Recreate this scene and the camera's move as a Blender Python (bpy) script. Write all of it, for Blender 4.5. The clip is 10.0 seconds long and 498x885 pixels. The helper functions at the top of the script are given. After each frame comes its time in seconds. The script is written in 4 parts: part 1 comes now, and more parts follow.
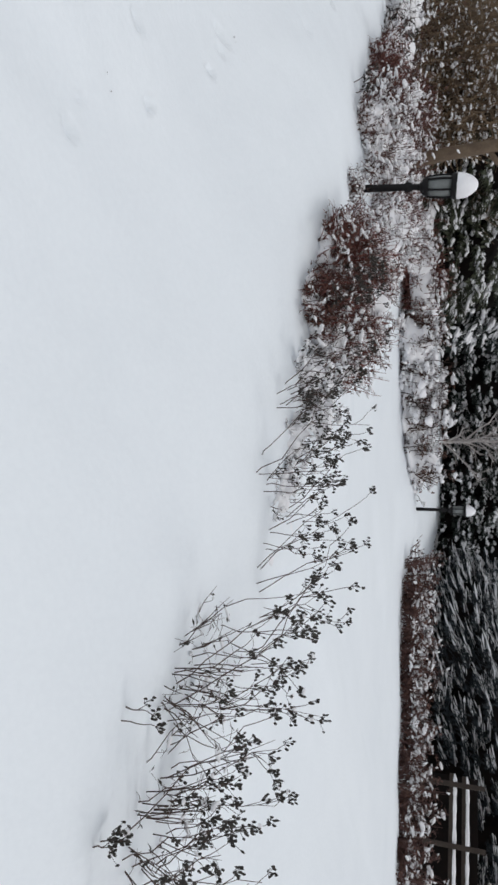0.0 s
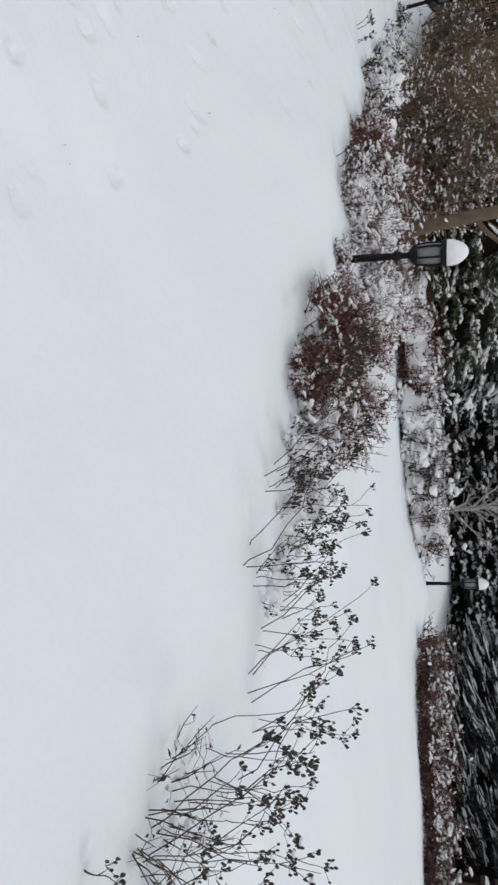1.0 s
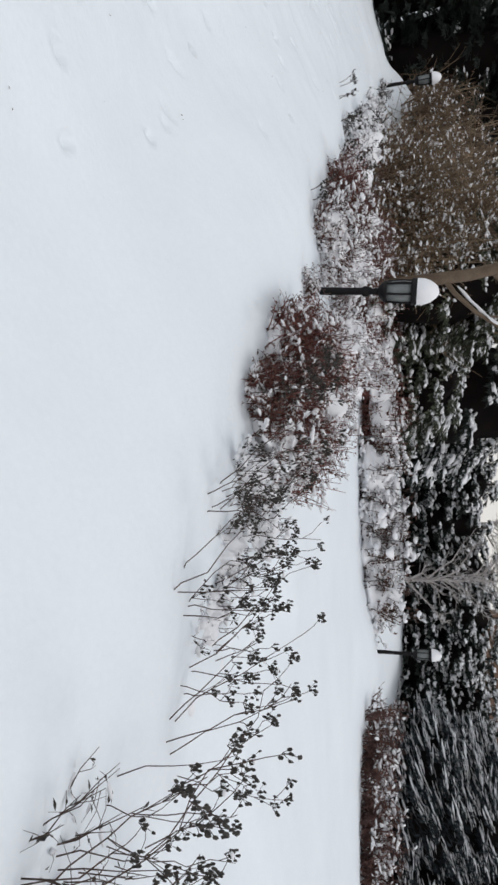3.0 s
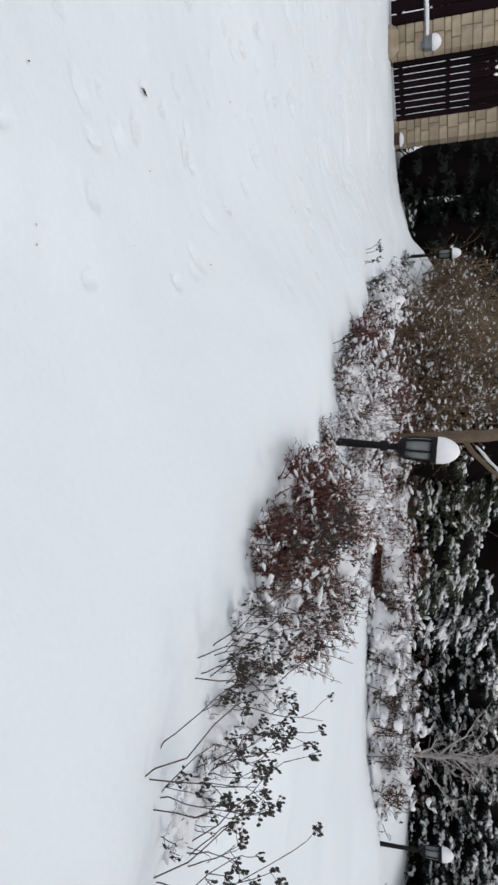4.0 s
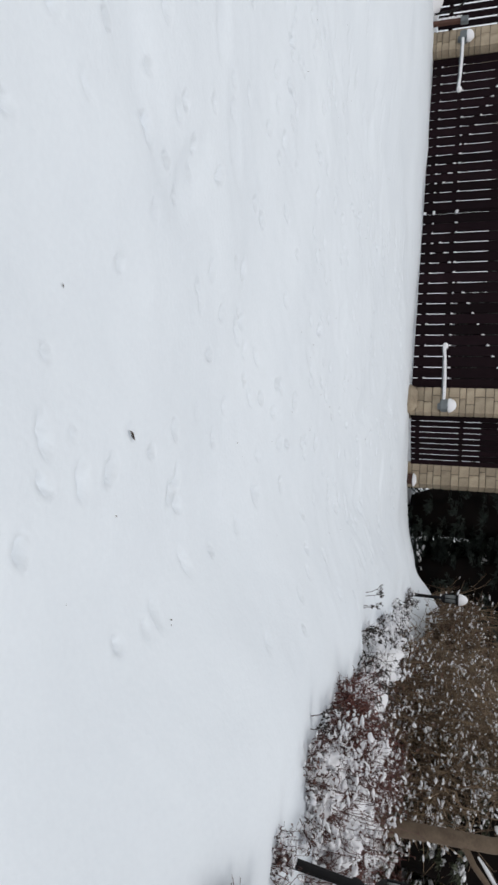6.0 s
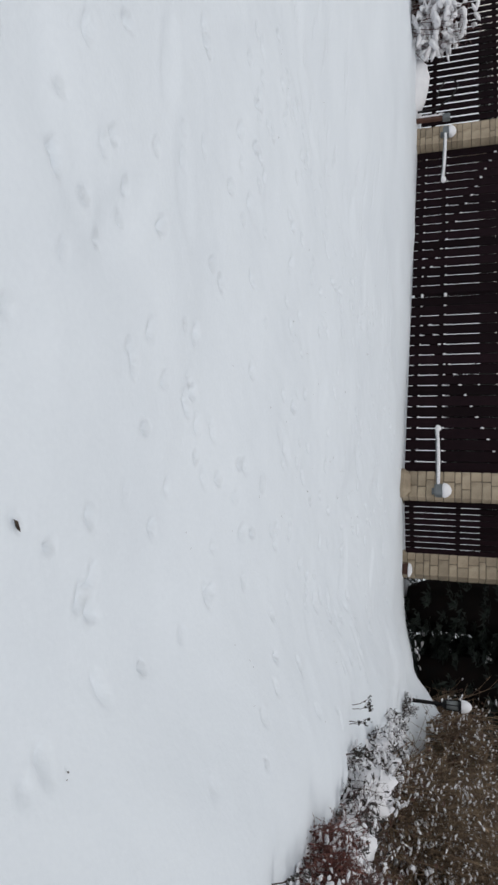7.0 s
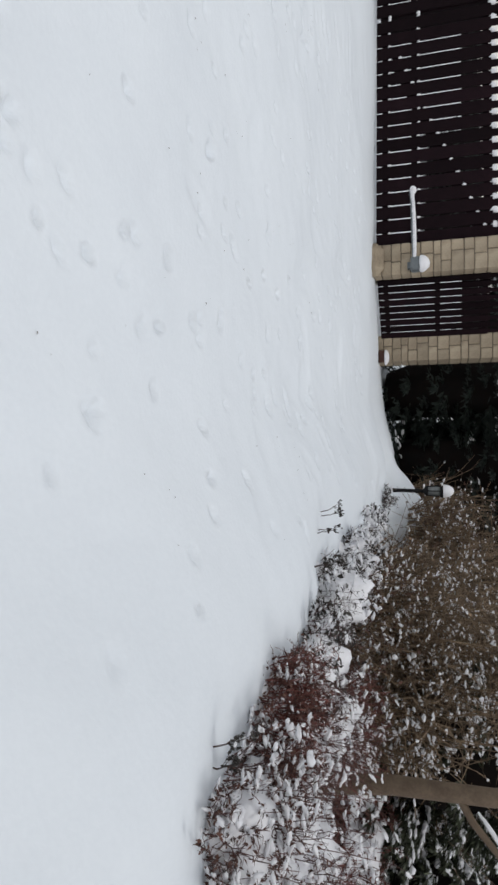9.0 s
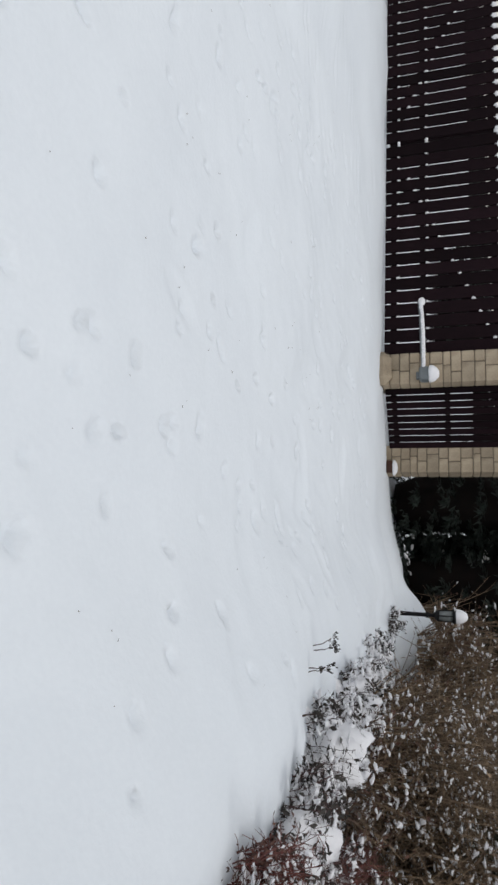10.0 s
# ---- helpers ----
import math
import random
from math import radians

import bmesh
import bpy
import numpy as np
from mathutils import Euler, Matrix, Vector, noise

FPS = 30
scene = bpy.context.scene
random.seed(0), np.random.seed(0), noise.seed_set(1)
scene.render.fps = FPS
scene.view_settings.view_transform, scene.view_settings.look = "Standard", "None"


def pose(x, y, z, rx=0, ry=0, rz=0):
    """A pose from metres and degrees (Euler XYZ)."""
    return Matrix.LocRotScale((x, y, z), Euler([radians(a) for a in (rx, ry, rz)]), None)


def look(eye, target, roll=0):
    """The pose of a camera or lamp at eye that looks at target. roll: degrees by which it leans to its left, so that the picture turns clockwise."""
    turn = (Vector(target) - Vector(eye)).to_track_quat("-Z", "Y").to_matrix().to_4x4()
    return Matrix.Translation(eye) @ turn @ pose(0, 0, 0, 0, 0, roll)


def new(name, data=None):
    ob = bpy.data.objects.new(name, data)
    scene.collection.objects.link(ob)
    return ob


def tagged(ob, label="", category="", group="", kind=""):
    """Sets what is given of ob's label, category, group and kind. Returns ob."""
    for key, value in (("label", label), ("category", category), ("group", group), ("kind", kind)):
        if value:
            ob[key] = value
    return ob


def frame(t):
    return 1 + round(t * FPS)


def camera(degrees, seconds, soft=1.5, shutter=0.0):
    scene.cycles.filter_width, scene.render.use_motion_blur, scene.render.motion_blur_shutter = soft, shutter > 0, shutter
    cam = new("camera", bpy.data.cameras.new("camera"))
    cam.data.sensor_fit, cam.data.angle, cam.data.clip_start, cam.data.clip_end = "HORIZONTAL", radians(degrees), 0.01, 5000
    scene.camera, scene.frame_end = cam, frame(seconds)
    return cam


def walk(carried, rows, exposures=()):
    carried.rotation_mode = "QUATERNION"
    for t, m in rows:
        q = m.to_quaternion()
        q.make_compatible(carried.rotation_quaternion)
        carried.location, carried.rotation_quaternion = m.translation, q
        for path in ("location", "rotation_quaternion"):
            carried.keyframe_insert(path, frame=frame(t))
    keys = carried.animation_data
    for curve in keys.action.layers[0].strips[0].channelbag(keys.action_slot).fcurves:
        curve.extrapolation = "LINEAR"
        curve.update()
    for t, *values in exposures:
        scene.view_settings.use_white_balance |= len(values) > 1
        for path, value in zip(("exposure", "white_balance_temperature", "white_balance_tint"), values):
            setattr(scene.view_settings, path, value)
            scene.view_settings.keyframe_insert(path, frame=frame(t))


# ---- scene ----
cam = camera(42.7, 10.0, 2.7)
PATH = [
    (0, (0.898, 1.826, 1.062), (2.049, 3.324, 0.406), 90.3),
    (0.5, (0.951, 2.03, 1.054), (2.096, 3.528, 0.386), 91.0),
    (1, (0.991, 2.058, 1.056), (1.959, 3.678, 0.394), 86.3),
    (1.5, (1.155, 2.014, 1.061), (1.839, 3.826, 0.565), 88.8),
    (2, (1.241, 1.995, 1.04), (2.114, 3.742, 0.61), 91.4),
    (2.2, (1.245, 2.02, 1.04), (2.198, 3.73, 0.63), 92.0),
    (3.3, (1.285, 2.245, 1.025), (2.05, 4.004, 0.459), 88.2),
    (3.5, (1.289, 2.284, 1.023), (2.031, 4.057, 0.47), 88.6),
    (4, (1.282, 2.356, 1.0), (1.684, 4.229, 0.426), 90.0),
    (4.5, (1.294, 2.44, 1.01), (1.396, 4.372, 0.501), 92.2),
    (5, (1.218, 2.543, 1.008), (1.148, 4.478, 0.503), 93.5),
    (5.5, (1.053, 2.699, 1.011), (0.85, 4.628, 0.522), 93.7),
    (6, (0.962, 2.804, 1.0), (0.5, 4.653, 0.39), 92.8),
    (6.2, (0.94, 2.86, 1.004), (0.216, 4.632, 0.425), 91.3),
    (7.3, (0.75, 3.41, 1.063), (0.069, 5.179, 0.423), 90.2),
    (7.5, (0.711, 3.464, 1.065), (0.091, 5.251, 0.417), 89.3),
    (8, (0.673, 3.658, 1.035), (0.11, 5.431, 0.303), 88.9),
    (8.5, (0.682, 3.917, 1.078), (0.128, 5.732, 0.449), 88.7),
    (9, (0.67, 4.134, 1.08), (0.539, 6.049, 0.516), 89.8),
    (9.5, (0.562, 4.34, 1.1), (0.383, 6.238, 0.494), 88.9),
    (10, (0.553, 4.531, 1.097), (0.108, 6.388, 0.501), 89.2),
]
LIGHTER = [(0.0, -0.07), (1.0, -0.08), (2.0, 0.03), (4.0, 0.03), (5.5, -0.01), (6.2, -0.06), (7.3, -0.22), (8.5, -0.16), (9.0, -0.10), (10.0, -0.09)]
walk(cam, [(t, look(eye, target, roll)) for t, eye, target, roll in PATH], LIGHTER)

# ---- light ----
world = bpy.data.worlds.new("overcast_sky")
scene.world = world
world.use_nodes = True
wn, wl = world.node_tree.nodes, world.node_tree.links
sky = wn.new("ShaderNodeTexSky")
sky.sky_type, sky.sun_disc = "NISHITA", False
sky.sun_elevation, sky.sun_rotation = radians(64), radians(130)
sky.air_density, sky.dust_density = 1.0, 4.0
cover = wn.new("ShaderNodeMix")
cover.data_type = "RGBA"
cover.inputs[0].default_value = 0.86
where = wn.new("ShaderNodeTexCoord")
rise = wn.new("ShaderNodeSeparateXYZ")
wl.new(where.outputs["Generated"], rise.inputs[0])
cloud = wn.new("ShaderNodeValToRGB")
cloud.color_ramp.elements[0].position, cloud.color_ramp.elements[0].color = 0.0, (0.86, 0.83, 0.79, 1)
cloud.color_ramp.elements[1].position, cloud.color_ramp.elements[1].color = 0.75, (0.67, 0.70, 0.735, 1)
wl.new(rise.outputs[2], cloud.inputs[0])
thick = wn.new("ShaderNodeVectorMath")
thick.operation = "SCALE"
thick.inputs["Scale"].default_value = 10.0
wl.new(cloud.outputs[0], thick.inputs[0])
wl.new(thick.outputs[0], cover.inputs[7])
wl.new(sky.outputs[0], cover.inputs[6])
wl.new(cover.outputs[2], wn["Background"].inputs[0])
wn["Background"].inputs[1].default_value = 0.10

sun = new("sun", bpy.data.lights.new("sun", "SUN"))
sun.data.energy, sun.data.angle, sun.data.color = 0.72, radians(16), (1.0, 0.98, 0.95)
sun.matrix_world = look((2.6, -2.2, 7.2), (0, 0, 0))


# ---- materials ----
def material(name, base, second=None, scale=8.0, rough=0.8, bump=0.0, fine=60.0, metal=0.0, island=0.0, spread=0.0, spec=0.4):
    """A surface of two colours mixed by coarse and fine noise, with fine relief and a tone of its own for each piece."""
    m = bpy.data.materials.new(name)
    m.use_nodes = True
    n, l = m.node_tree.nodes, m.node_tree.links
    b = n["Principled BSDF"]
    b.inputs["Roughness"].default_value, b.inputs["Metallic"].default_value = rough, metal
    b.inputs["Specular IOR Level"].default_value = spec
    co = n.new("ShaderNodeTexCoord")
    a = n.new("ShaderNodeTexNoise")
    a.inputs["Scale"].default_value, a.inputs["Detail"].default_value = scale, 6
    f = n.new("ShaderNodeTexNoise")
    f.inputs["Scale"].default_value, f.inputs["Detail"].default_value = fine, 4
    for t in (a, f):
        l.new(co.outputs["Object"], t.inputs["Vector"])
    add = n.new("ShaderNodeMath")
    add.operation = "MULTIPLY_ADD"
    l.new(f.outputs[0], add.inputs[0])
    add.inputs[1].default_value = 0.5
    l.new(a.outputs[0], add.inputs[2])
    ramp = n.new("ShaderNodeMapRange")
    ramp.inputs[1].default_value, ramp.inputs[2].default_value = 0.5, 1.0
    l.new(add.outputs[0], ramp.inputs[0])
    mix = n.new("ShaderNodeMix")
    mix.data_type = "RGBA"
    l.new(ramp.outputs[0], mix.inputs[0])
    mix.inputs[6].default_value = (*base, 1)
    mix.inputs[7].default_value = (*(second or [c * 0.7 for c in base]), 1)
    out = mix.outputs[2]
    if island or spread:
        if island:
            r = n.new("ShaderNodeNewGeometry").outputs["Random Per Island"]
        else:
            r = n.new("ShaderNodeObjectInfo").outputs["Random"]
        mr = n.new("ShaderNodeMapRange")
        w = island or spread
        mr.inputs[3].default_value, mr.inputs[4].default_value = 1 - w, 1 + w
        l.new(r, mr.inputs[0])
        mul = n.new("ShaderNodeVectorMath")
        mul.operation = "SCALE"
        l.new(out, mul.inputs[0])
        l.new(mr.outputs[0], mul.inputs["Scale"])
        out = mul.outputs[0]
    l.new(out, b.inputs["Base Color"])
    if bump:
        bp = n.new("ShaderNodeBump")
        bp.inputs["Strength"].default_value, bp.inputs["Distance"].default_value = bump, 0.01
        l.new(add.outputs[0], bp.inputs["Height"])
        l.new(bp.outputs[0], b.inputs["Normal"])
    return m


SNOW = material("snow_field", (0.826, 0.867, 0.907), (0.78, 0.822, 0.866), 1.5, 0.65, 0.35, 45, spec=0.25)
CLUMP = material("snow_clump", (0.868, 0.868, 0.89), (0.79, 0.79, 0.82), 9, 0.7, 0.4, 90, spec=0.2)
STEM = material("dry_stem", (0.088, 0.056, 0.046), (0.045, 0.030, 0.026), 30, 0.8, 0.2, 200, island=0.35)
POD = material("dry_seed_head", (0.06, 0.055, 0.05), (0.03, 0.026, 0.022), 60, 0.9, 0.2, 200, island=0.4)
RED = material("red_brown_twig", (0.215, 0.074, 0.060), (0.090, 0.038, 0.035), 20, 0.8, 0.2, 120, island=0.5)
PURPLE = material("purple_brown_twig", (0.165, 0.088, 0.080), (0.072, 0.042, 0.040), 20, 0.8, 0.2, 120, island=0.45)
TAN = material("tan_twig", (0.255, 0.185, 0.118), (0.095, 0.062, 0.042), 6, 0.8, 0.2, 60, island=0.6)
LITTER = material("leaf_litter", (0.10, 0.07, 0.05), (0.05, 0.035, 0.03), 30, 0.9, 0.1, 100, island=0.4)
DRYLEAF = material("dry_leaf", (0.135, 0.064, 0.046), (0.062, 0.034, 0.028), 30, 0.8, 0.2, 120, island=0.5)
GREEN = material("evergreen_leaf", (0.080, 0.090, 0.052), (0.036, 0.043, 0.027), 12, 0.6, 0.1, 90, island=0.5)
NEEDLE = material("conifer_needle", (0.024, 0.035, 0.028), (0.009, 0.014, 0.011), 12, 0.75, 0.1, 90, island=0.5)
BLUE = material("blue_conifer_needle", (0.028, 0.038, 0.046), (0.011, 0.015, 0.018), 12, 0.65, 0.1, 90, island=0.4)
# Near-black paint for the shade deep in evergreens; also darkens the pergola's back panel.
CORE = material("shade_core", (0.006, 0.006, 0.006), (0.012, 0.008, 0.007), 6, 0.95, 0.5, 40, spec=0.1)
BARK = material("tan_bark", (0.17, 0.125, 0.085), (0.095, 0.066, 0.046), 9, 0.85, 0.6, 55)
DARKBARK = material("dark_bark", (0.055, 0.042, 0.034), (0.03, 0.022, 0.018), 9, 0.9, 0.5, 55)
FROST = material("rimed_bark", (0.52, 0.49, 0.48), (0.24, 0.21, 0.20), 14, 0.8, 0.4, 80)
IRON = material("black_iron", (0.009, 0.009, 0.011), (0.017, 0.016, 0.016), 14, 0.6, 0.15, 120, 0.0, spec=0.12)
LENS = material("milky_lamp_glass", (0.17, 0.185, 0.185), (0.10, 0.11, 0.11), 14, 0.3, 0.05, 40, spec=0.6)
BOARD = material("dark_stained_board", (0.013, 0.006, 0.008), (0.006, 0.003, 0.0045), 5, 0.75, 0.35, 70, spread=0.4, spec=0.08)
STONE = material("sandstone", (0.44, 0.365, 0.265), (0.27, 0.215, 0.155), 7, 0.85, 0.6, 60, spread=0.16)
MORTAR = material("mortar", (0.20, 0.17, 0.13), (0.12, 0.10, 0.08), 12, 0.95, 0.4, 90)
GREY = material("grey_motor_shell", (0.17, 0.19, 0.20), (0.12, 0.135, 0.145), 8, 0.5, 0.1, 90)
ORANGE = material("terracotta", (0.12, 0.055, 0.038), (0.06, 0.032, 0.026), 10, 0.8, 0.3, 70)
WALL = material("tan_render", (0.42, 0.33, 0.235), (0.34, 0.26, 0.19), 2, 0.9, 0.3, 30)
BRICK = material("brown_wall", (0.20, 0.125, 0.085), (0.13, 0.08, 0.06), 4, 0.9, 0.3, 30)
STEEL = material("scaffold_steel", (0.25, 0.21, 0.17), (0.17, 0.14, 0.11), 6, 0.55, 0.1, 40, 0.4)
PLANK = material("scaffold_plank", (0.22, 0.15, 0.08), (0.15, 0.10, 0.06), 6, 0.8, 0.2, 40)
GLASS = material("dark_window_glass", (0.03, 0.035, 0.04), (0.02, 0.022, 0.026), 3, 0.08, 0.0, 20, spec=0.8)
FARTWIG = material("far_twig", (0.26, 0.24, 0.22), (0.19, 0.175, 0.16), 3, 0.9, 0.0, 20)


# ---- mesh tools ----
def mesh_of(name, verts, faces, mat, smooth=True):
    me = bpy.data.meshes.new(name)
    me.from_pydata([tuple(v) for v in verts], [], [tuple(f) for f in faces])
    me.materials.append(mat)
    if smooth:
        me.polygons.foreach_set("use_smooth", [True] * len(me.polygons))
    me.update()
    return me


def thing(name, label, category, place=(0, 0, 0), group="", kind=""):
    return tagged_at(new(name), label, category, place, group, kind)


def tagged_at(ob, label, category, place, group, kind):
    ob.location = place
    return tagged(ob, label, category, group, kind)


def piece(name, me, parent, label="", place=(0, 0, 0), turn=(0, 0, 0), kind=""):
    ob = new(name, me)
    ob.parent = parent
    ob.location, ob.rotation_euler = place, turn
    return tagged(ob, label, kind=kind)


def boxes(name, items, mat, bevel=0.004):
    """One bevelled mesh of boxes: (centre, size) each."""
    bm = bmesh.new()
    for c, s in items:
        bmesh.ops.create_cube(bm, size=1.0, matrix=Matrix.Translation(c) @ Matrix.Diagonal((*s, 1)))
    if bevel:
        bmesh.ops.bevel(bm, geom=bm.edges[:], offset=bevel, segments=1, affect="EDGES")
    me = bpy.data.meshes.new(name)
    bm.to_mesh(me)
    bm.free()
    me.materials.append(mat)
    return me


def lathe(name, rings, mat, sides=16, square=False):
    """A turned body from (radius, height) rings, closed at both ends."""
    verts, faces = [], []
    for r, z in rings:
        for k in range(sides):
            a = 2 * math.pi * (k + 0.5) / sides
            verts.append((r * math.cos(a), r * math.sin(a), z))
    for i in range(len(rings) - 1):
        for k in range(sides):
            j = (k + 1) % sides
            faces.append((i * sides + k, i * sides + j, (i + 1) * sides + j, (i + 1) * sides + k))
    faces.append(tuple(range(sides))[::-1])
    faces.append(tuple((len(rings) - 1) * sides + k for k in range(sides)))
    return mesh_of(name, verts, faces, mat, sides > 6)


class Soup:
    """Gathers many small bodies into one mesh."""

    def __init__(self):
        self.v, self.f, self.n = [], [], 0

    def tube(self, pts, radii, sides=3):
        pts = [Vector(p) for p in pts]
        base = self.n
        for i, p in enumerate(pts):
            d = (pts[min(i + 1, len(pts) - 1)] - pts[max(i - 1, 0)])
            d = d.normalized() if d.length > 1e-9 else Vector((0, 0, 1))
            u = d.cross(Vector((0.31, 0.93, 0.17))).normalized()
            w = d.cross(u)
            for k in range(sides):
                a = 2 * math.pi * k / sides
                self.v.append(p + (u * math.cos(a) + w * math.sin(a)) * radii[i])
        for i in range(len(pts) - 1):
            for k in range(sides):
                j = (k + 1) % sides
                self.f.append((base + i * sides + k, base + i * sides + j, base + (i + 1) * sides + j, base + (i + 1) * sides + k))
        self.f.append(tuple(base + (len(pts) - 1) * sides + k for k in range(sides)))
        self.n += len(pts) * sides

    def blob(self, c, size, rng, ball, rough=0.22, turn=None):
        bv, bf = ball
        q = turn or Euler((rng.uniform(-0.4, 0.4), rng.uniform(-0.4, 0.4), rng.uniform(0, 6.28)))
        q = q.to_matrix()
        for v in bv:
            k = 1 + rng.uniform(-rough, rough)
            p = q @ Vector((v[0] * size[0] * k, v[1] * size[1] * k, v[2] * size[2] * k))
            self.v.append((c[0] + p.x, c[1] + p.y, c[2] + p.z))
        for f in bf:
            self.f.append(tuple(self.n + i for i in f))
        self.n += len(bv)

    def ridge(self, a, b, r, rng, sides=3):
        """Snow lying along a twig from a to b: a thin uneven roll with pointed ends."""
        pts, rad = [], []
        for f, k in ((0.0, 0.25), (0.3, 1.0), (0.7, 0.9), (1.0, 0.2)):
            p = a.lerp(b, f)
            p = p + Vector((rng.uniform(-0.3, 0.3), rng.uniform(-0.3, 0.3), rng.uniform(0.1, 0.7))) * r
            pts.append(p)
            rad.append(r * k * rng.uniform(0.65, 1.35))
        self.tube(pts, rad, sides)

    def lump(self, c, r, rng):
        """An uneven heap of snow made of a few grown-together lobes."""
        for m in range(rng.randint(3, 6)):
            o = Vector((rng.gauss(0, r * 0.55), rng.gauss(0, r * 0.55), rng.gauss(0, r * 0.18)))
            g = r * rng.uniform(0.3, 0.75)
            self.blob(c + o, (g * rng.uniform(0.8, 1.4), g * rng.uniform(0.7, 1.1), g * rng.uniform(0.5, 0.8)), rng, BALL1 if g < 0.028 else BALL2, 0.25)

    def leaf(self, c, way, up, length, width):
        """A folded leaf of four triangles."""
        side = way.cross(up)
        side = side.normalized() if side.length > 1e-6 else Vector((1, 0, 0))
        fold = up * (width * 0.25)
        mid = c + way * (length * 0.5)
        self.v += [c, mid + side * width * 0.5 + fold, c + way * length, mid - side * width * 0.5 + fold]
        n = self.n
        self.f += [(n, n + 1, n + 2), (n, n + 2, n + 3)]
        self.n += 4

    def mesh(self, name, mat, smooth=True):
        return mesh_of(name, self.v, self.f, mat, smooth)


def ball_of(level):
    bm = bmesh.new()
    bmesh.ops.create_icosphere(bm, subdivisions=level, radius=1.0)
    out = [tuple(v.co) for v in bm.verts], [tuple(v.index for v in f.verts) for f in bm.faces]
    bm.free()
    return out


BALL1, BALL2, BALL3, BALL4, BALL5 = ball_of(1), ball_of(2), ball_of(3), ball_of(4), ball_of(5)


def bend(a, b, sag, rng, steps=4, wild=0.05):
    """A curved line from a to b that sags or rises in the middle."""
    a, b = Vector(a), Vector(b)
    size = (b - a).length
    pts = []
    for i in range(steps + 1):
        t = i / steps
        p = a.lerp(b, t)
        p.z += sag * size * 4 * t * (1 - t)
        if 0 < i < steps:
            p += Vector((rng.uniform(-1, 1), rng.uniform(-1, 1), rng.uniform(-1, 1))) * size * wild
        pts.append(p)
    return pts


# ---- ground ----
BED = [(0.0, 3.2, 0.05), (2.0, 2.75, 0.10), (3.0, 2.5, 0.16), (4.0, 2.25, 0.26), (5.0, 1.92, 0.40), (5.8, 1.62, 0.43), (6.5, 1.42, 0.43), (7.0, 1.30, 0.43), (7.5, 1.15, 0.43), (8.0, 0.95, 0.44), (9.0, 0.80, 0.46), (10.5, 0.45, 0.50), (12.0, 0.2, 0.52)]


def lerp_bed(y, k):
    if y <= BED[0][0]:
        return BED[0][k]
    for a, b in zip(BED, BED[1:]):
        if y <= b[0]:
            f = (y - a[0]) / (b[0] - a[0])
            return a[k] + f * (b[k] - a[k])
    return BED[-1][k]


def smooth(a, b, v):
    f = min(1.0, max(0.0, (v - a) / (b - a)))
    return f * f * (3 - 2 * f)


def ground_z(x, y):
    """Height of the snow: a level drive, a ramp to the gate, the bank of the bed and the lawn behind it."""
    base = 0.38 * min(1.0, max(0.0, (y - 5.5) / 5.6))
    d = x - lerp_bed(y, 1)
    z = base + (max(base, lerp_bed(y, 2)) - base) * smooth(-1.15 + 0.45 * smooth(7.5, 9.5, y), 0.05, d)
    z += (0.30 - z) * smooth(0.6, 2.2, d) * smooth(11.5, 9.5, y)
    z += 0.08 * math.exp(-((x - 0.75) / 0.6) ** 2 - ((y - 11.1) / 0.5) ** 2)
    z += 0.47 * math.exp(-((x - 1.02) / 0.50) ** 2 - ((y - 12.05) / 0.45) ** 2)
    z -= 0.15 * math.exp(-((x - 0.50) / 0.55) ** 2 - ((y - 11.60) / 0.20) ** 2)
    z += 0.13 * math.exp(-((x - 6.56) / 0.6) ** 2 - ((y - 7.84) / 0.6) ** 2)
    z += 1.42 * smooth(14.5, 23.0, y) * smooth(1.0, -2.0, x)
    return z


MARKS = []
rng = random.Random(11)
for k in range(460):
    x, y = rng.uniform(-4.5, 1.2), rng.uniform(2.4, 10.8)
    MARKS.append((x, y, rng.uniform(0.013, 0.024), rng.uniform(1.0, 2.6), rng.gauss(0.0, 0.5), rng.uniform(0.018, 0.048)))
for k in range(60):
    x, y = rng.uniform(-4.5, 1.0), rng.uniform(3.0, 10.5)
    MARKS.append((x, y, rng.uniform(0.06, 0.13), rng.uniform(1.5, 3.0), rng.uniform(0, 3.14), rng.uniform(0.008, 0.018)))
for row in range(9):
    x, y, way = rng.uniform(-3.8, 0.3), rng.uniform(3.0, 5.5), rng.uniform(1.2, 2.2)
    for k in range(20):
        x, y = x + 0.27 * math.cos(way) + rng.uniform(-0.08, 0.08), y + 0.27 * math.sin(way) + rng.uniform(-0.08, 0.08)
        if rng.random() < 0.7:
            MARKS.append((x + (0.06 if k % 2 else -0.06), y, rng.uniform(0.015, 0.026), rng.uniform(1.0, 2.2), rng.gauss(0.0, 0.6), rng.uniform(0.026, 0.055)))
MARKS.append((0.5, 4.6, 0.018, 1.6, 0.9, 0.022))


def steps_out(a, b, fine, far, grow):
    mid = list(np.arange(a, b + fine / 2, fine))
    lo, hi, s = [], [], fine
    p, q = mid[0], mid[-1]
    while q < far:
        s = min(s * grow, 60)
        q += s
        p -= s
        hi.append(q)
        lo.append(p)
    return np.array(lo[::-1] + mid + hi)


